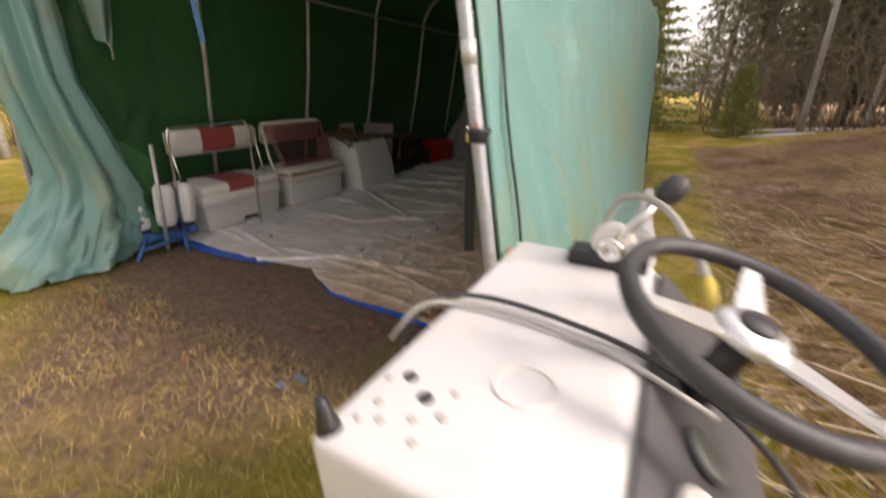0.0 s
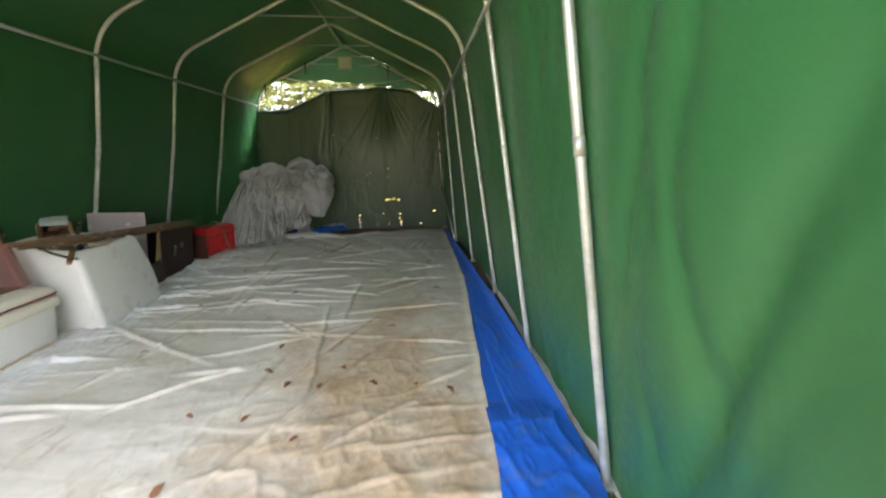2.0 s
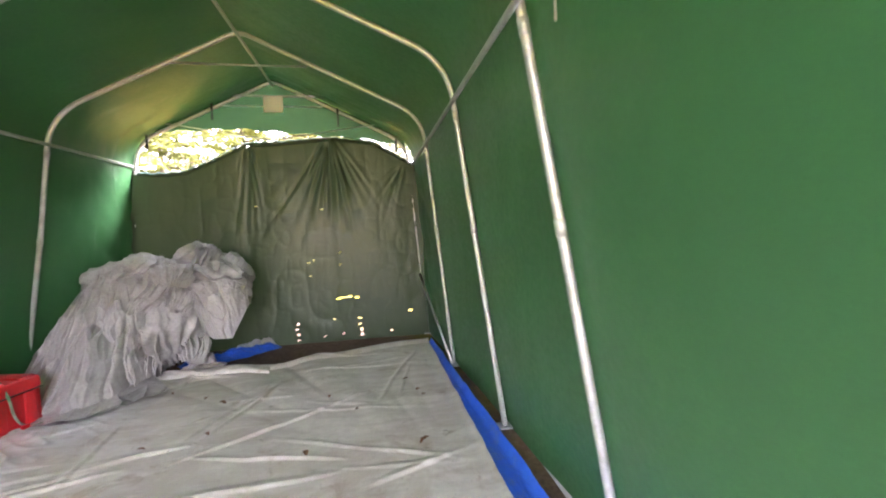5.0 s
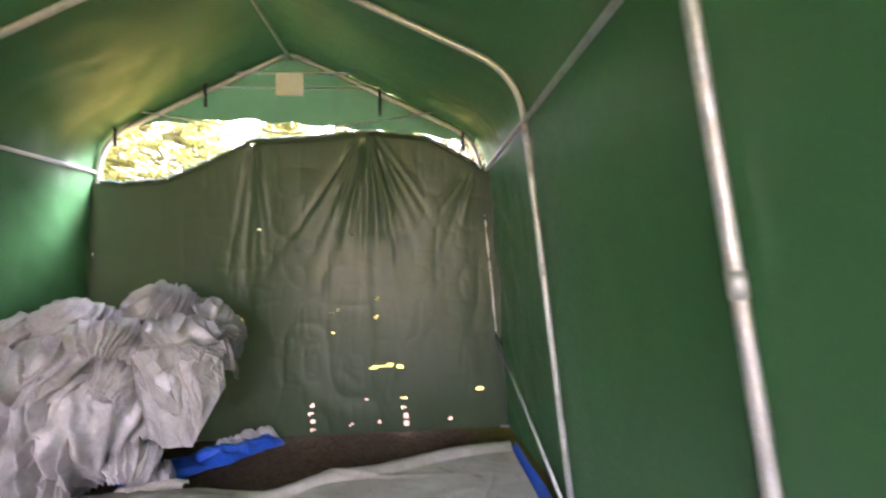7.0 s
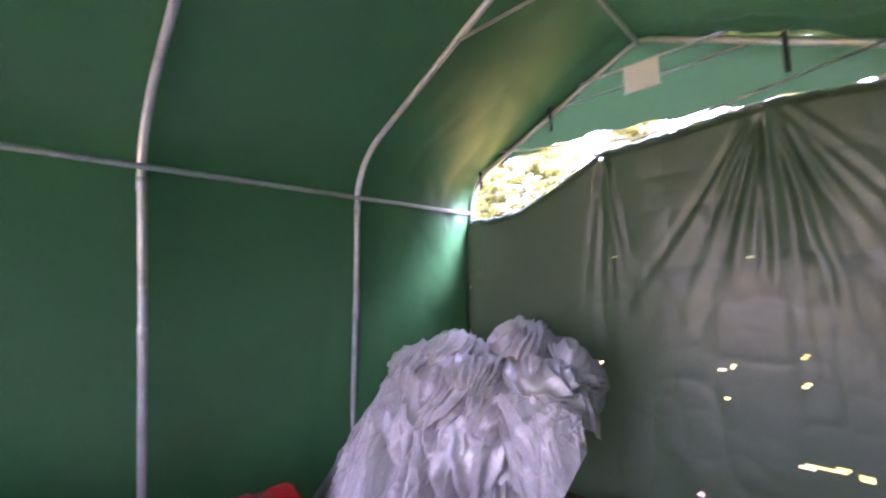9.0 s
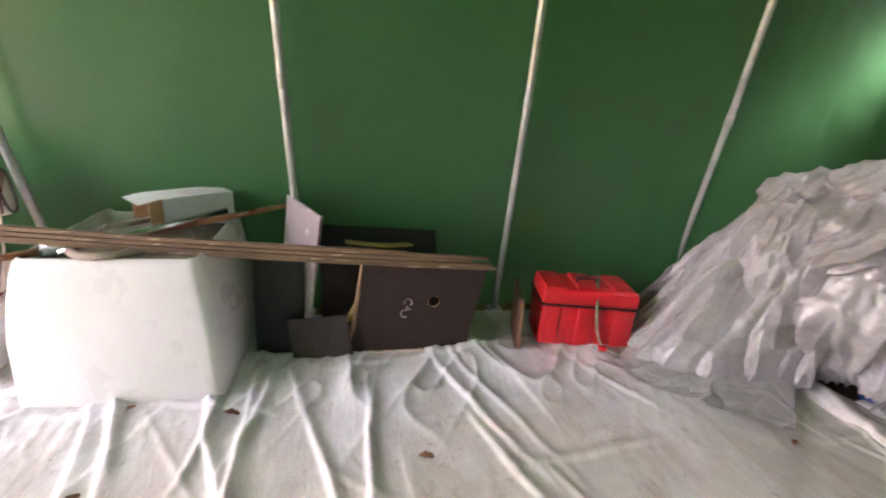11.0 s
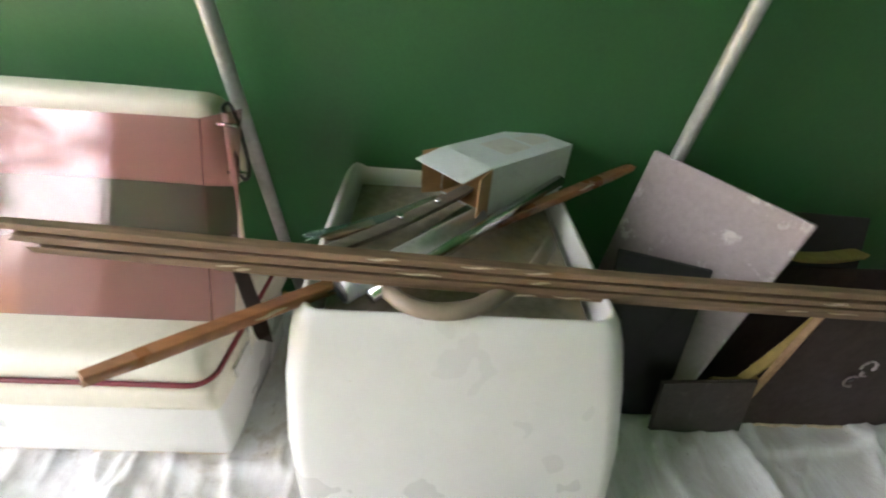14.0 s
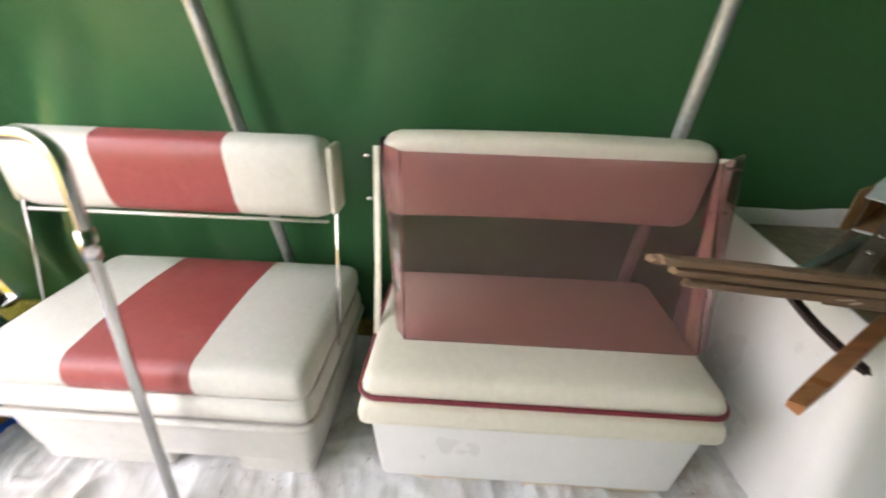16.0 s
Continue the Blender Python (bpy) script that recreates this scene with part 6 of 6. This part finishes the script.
scatter("grass", 40000, 1, yard, blade, M["straw"], "matted dead grass in front of the tent", "grass")
scatter("moss", 16000, 2, lambda r: (lambda p: (p[0] * 0.9, p[1]))(yard(r)), lambda rng, x, y, z, v, f: blade(rng, x, y, z - 0.01, v, f), M["mossy"], "short yellow-green moss tufts in the grass", "moss")
scatter("brushwood", 14000, 3, bank, stalk, M["twig"], "dry cut stalks and twigs on the bank", "brushwood")
scatter("bank_moss", 15000, 6, lambda r: (lambda x, y: (x, y) if float(fbm(np.array(x * 0.9), np.array(y * 0.9), 131)) > 0.46 else (x * 0.6 + 0.3, y * 0.8))(r.uniform(0.6, 3.6), r.uniform(-0.8, 6.5)), lambda rng, x, y, z, v, f: blade(rng, x, y, z - 0.01, v, f), M["mossy"], "yellow-green moss cushions on the bank", "moss")
scatter("bleached_sticks", 900, 7, lambda r: (1.1 + abs(r.normal(0, 1.7)), r.uniform(-0.9, 7.0)), stalk, M["sticks"], "bleached dead sticks lying on the bank", "sticks")
scatter("bank_grass", 16000, 4, bank, blade, M["straw"], "dead grass among the brushwood on the bank", "grass")


# ---- trees ----
def grow(seed, kind):
    """Points and faces of one tree: (wood, foliage)."""
    rng = random.Random(seed)
    wood, green = bmesh.new(), ([], [])
    H = {"pine": 15.0, "spruce": 13.0, "birch": 13.5, "young": 4.2, "shrub": 3.2}[kind]
    lean = rng.uniform(-0.03, 0.03)

    def trunk_at(z):
        s = z / H
        return Vector((lean * z + 0.12 * math.sin(s * 4 + seed), 0.10 * math.sin(s * 3 + seed * 2), z))

    def spray(c, size, count, flat=0.5, droop=0.0):
        verts, faces = green
        for _ in range(count):
            d = Vector((rng.gauss(0, 1), rng.gauss(0, 1), rng.gauss(0, flat)))
            p = c + d * size * 0.5
            u = Vector((rng.gauss(0, 1), rng.gauss(0, 1), rng.gauss(0, 0.4) - droop)).normalized() * size * rng.uniform(0.25, 0.6)
            v = u.cross(Vector((rng.gauss(0, 1), rng.gauss(0, 1), rng.gauss(0, 1)))).normalized() * size * rng.uniform(0.06, 0.16)
            k = len(verts)
            verts.extend([tuple(p - u), tuple(p + v), tuple(p + u), tuple(p - v)])
            faces.append((k, k + 1, k + 2, k + 3))

    r0 = {"pine": 0.125, "spruce": 0.12, "birch": 0.07, "young": 0.06, "shrub": 0.03}[kind]
    if kind != "shrub":
        zs = [H * i / 14 for i in range(15)]
        tube([trunk_at(z) for z in zs], [r0 * (1.12 - z / H) * (1.25 if z == 0 else 1) + 0.012 for z in zs], 9, wood)
    if kind == "pine":
        for i in range(46):
            z = H * (0.30 + 0.68 * rng.random() ** 0.7)
            a, ln = rng.uniform(0, 6.28), (0.6 + 2.0 * math.sin(min(1, (H - z) / (H * 0.55)) * 1.6)) * rng.uniform(0.6, 1.1)
            b = trunk_at(z)
            e = b + Vector((math.cos(a) * ln, math.sin(a) * ln, rng.uniform(-0.1, 0.5)))
            mid = b.lerp(e, 0.5) + Vector((0, 0, 0.12))
            tube([b, mid, e], [0.035, 0.022, 0.008], 5, wood)
            if z > H * 0.40:
                for s in (0.5, 0.75, 1.0):
                    spray(b.lerp(e, s) + Vector((0, 0, 0.1)), 0.7, 11, 0.5)
    elif kind in ("spruce", "young"):
        low = 0.10 if kind == "spruce" else 0.02
        count = 120 if kind == "spruce" else 110
        for i in range(count):
            s = (i + rng.random()) / count
            z = H * (low + (0.98 - low) * s)
            a = i * 2.4 + rng.uniform(-0.3, 0.3)
            ln = (0.20 + (2.5 if kind == "spruce" else 1.55) * (1 - s) ** 0.85) * rng.uniform(0.7, 1.1)
            b = trunk_at(z)
            e = b + Vector((math.cos(a) * ln, math.sin(a) * ln, -0.10 * ln + (0.12 if kind == "young" else -0.15 * ln)))
            if i % 2 == 0:
                tube([b, e], [0.022, 0.006], 4, wood)
            for t in np.linspace(0.3, 1.0, 4):
                spray(b.lerp(e, t), 0.55 if kind == "spruce" else 0.19, 9 if kind == "spruce" else 26, 0.35, 0.25)
    else:
        def branch(b, d, ln, r, depth):
            pts, p, v = [b], b.copy(), d.copy()
            for _ in range(3):
                v = (v + Vector((rng.gauss(0, 0.15), rng.gauss(0, 0.15), rng.gauss(0.05, 0.12)))).normalized()
                p = p + v * ln / 3
                pts.append(p.copy())
            tube(pts, [r, r * 0.75, r * 0.5, r * 0.25], 4, wood)
            if depth:
                for _ in range(3 if depth > 1 else 4):
                    q = pts[rng.randrange(1, 4)]
                    branch(q, (v + Vector((rng.gauss(0, 0.6), rng.gauss(0, 0.6), rng.gauss(0.1, 0.4)))).normalized(), ln * rng.uniform(0.4, 0.65), r * 0.5, depth - 1)
        if kind == "birch":
            for i in range(22):
                z = H * (0.25 + 0.7 * i / 22)
                a = i * 2.4
                branch(trunk_at(z), Vector((math.cos(a), math.sin(a), 0.9)).normalized(), 0.8 + 1.7 * (1 - z / H), 0.028, 2)
        else:
            for i in range(16):
                a = rng.uniform(0, 6.28)
                branch(Vector((rng.gauss(0, 0.25), rng.gauss(0, 0.25), 0)), Vector((math.cos(a) * 0.4, math.sin(a) * 0.4, 1)).normalized(), rng.uniform(1.6, 2.8), 0.016, 2)
    return wood, green


TREE = {"pine": ("pine_tree", "tall pine with a bare lower trunk at the wood's edge", M["bark"], M["needles"]), "spruce": ("spruce_tree", "dark dense spruce at the wood's edge", M["bark"], M["needles"]),
        "birch": ("birch_tree", "slender leafless birch with a pale trunk", M["birch"], None), "young": ("young_spruce", "bright green young spruce with low branches", M["bark"], M["fresh"]), "shrub": ("bare_shrub", "leafless brown shrub at the edge of the wood", M["brush"], None)}
stock = {}
for kind, variants in (("pine", 3), ("spruce", 2), ("birch", 3), ("young", 2), ("shrub", 3)):
    for v in range(variants):
        name, label, bark, leafy = TREE[kind]
        wood, green = grow(17 * v + len(kind), kind)
        t = thing(name, (0, 0, 0), label, "shrub" if kind == "shrub" else "tree", "wood around the tent")
        part("stem" if kind == "shrub" else "trunk", wood, bark, t)
        if leafy:
            me = bpy.data.meshes.new("crown")
            me.from_pydata(green[0], [], green[1])
            bm = bmesh.new()
            bm.from_mesh(me)
            bpy.data.meshes.remove(me)
            part("crown", bm, leafy, t)
        stock.setdefault(kind, []).append(t)

rng = random.Random(77)
used = set()


def plant(kind, x, y, scale=1.0):
    src = stock[kind][rng.randrange(len(stock[kind]))]
    m = pose(x, y, float(ground_height(x, y)) - 0.03, 0, 0, rng.uniform(0, 360))
    if src.name in used:
        ob = copy_thing(src, m)
    else:
        ob, _ = src, used.add(src.name)
        ob.matrix_basis = m
    ob.scale = (scale,) * 3


def belt(b0, b1, d0, d1, count, kinds, cx=0.0, cy=0.0):
    for i in range(count):
        b = radians(b0 + (b1 - b0) * (i + rng.random()) / count)
        d = rng.uniform(d0, d1)
        plant(rng.choice(kinds), cx + d * math.sin(b), cy + d * math.cos(b), rng.uniform(0.8, 1.2))


belt(4, 36, 21, 33, 30, ("pine", "pine", "spruce", "birch", "spruce", "spruce"))
belt(2, 40, 32, 46, 14, ("spruce", "pine", "spruce"))
belt(4, 34, 16, 20, 18, ("shrub", "shrub", "shrub", "birch"))
belt(36, 75, 14, 24, 16, ("spruce", "spruce", "pine", "birch"))
belt(75, 200, 18, 30, 12, ("spruce", "pine"))
belt(-100, -62, 10, 20, 14, ("pine", "spruce", "birch", "shrub"))
belt(-60, 3, 19, 28, 12, ("pine", "birch", "birch", "spruce"), -1, 4)
belt(-50, 0, 9.5, 13, 8, ("young", "shrub", "young"), -1, 6)
for x, y, s in ((-7.9, 14.5, 1.35), (-6.2, 15.2, 1.45), (-4.6, 16.2, 1.5), (-3.0, 17.4, 1.35), (-0.9, 16.5, 1.3), (7.6, 9.6, 1.15), (9.0, 9.2, 1.2), (10.3, 8.2, 1.15), (11.2, 6.8, 1.1), (8.4, 11.6, 1.1), (2.1, 14.6, 0.5)):
    plant("young", x, y, s)
for kind in stock:
    for t in stock[kind]:
        if t.name not in used:
            for o in list(t.children):
                bpy.data.objects.remove(o)
            bpy.data.objects.remove(t)
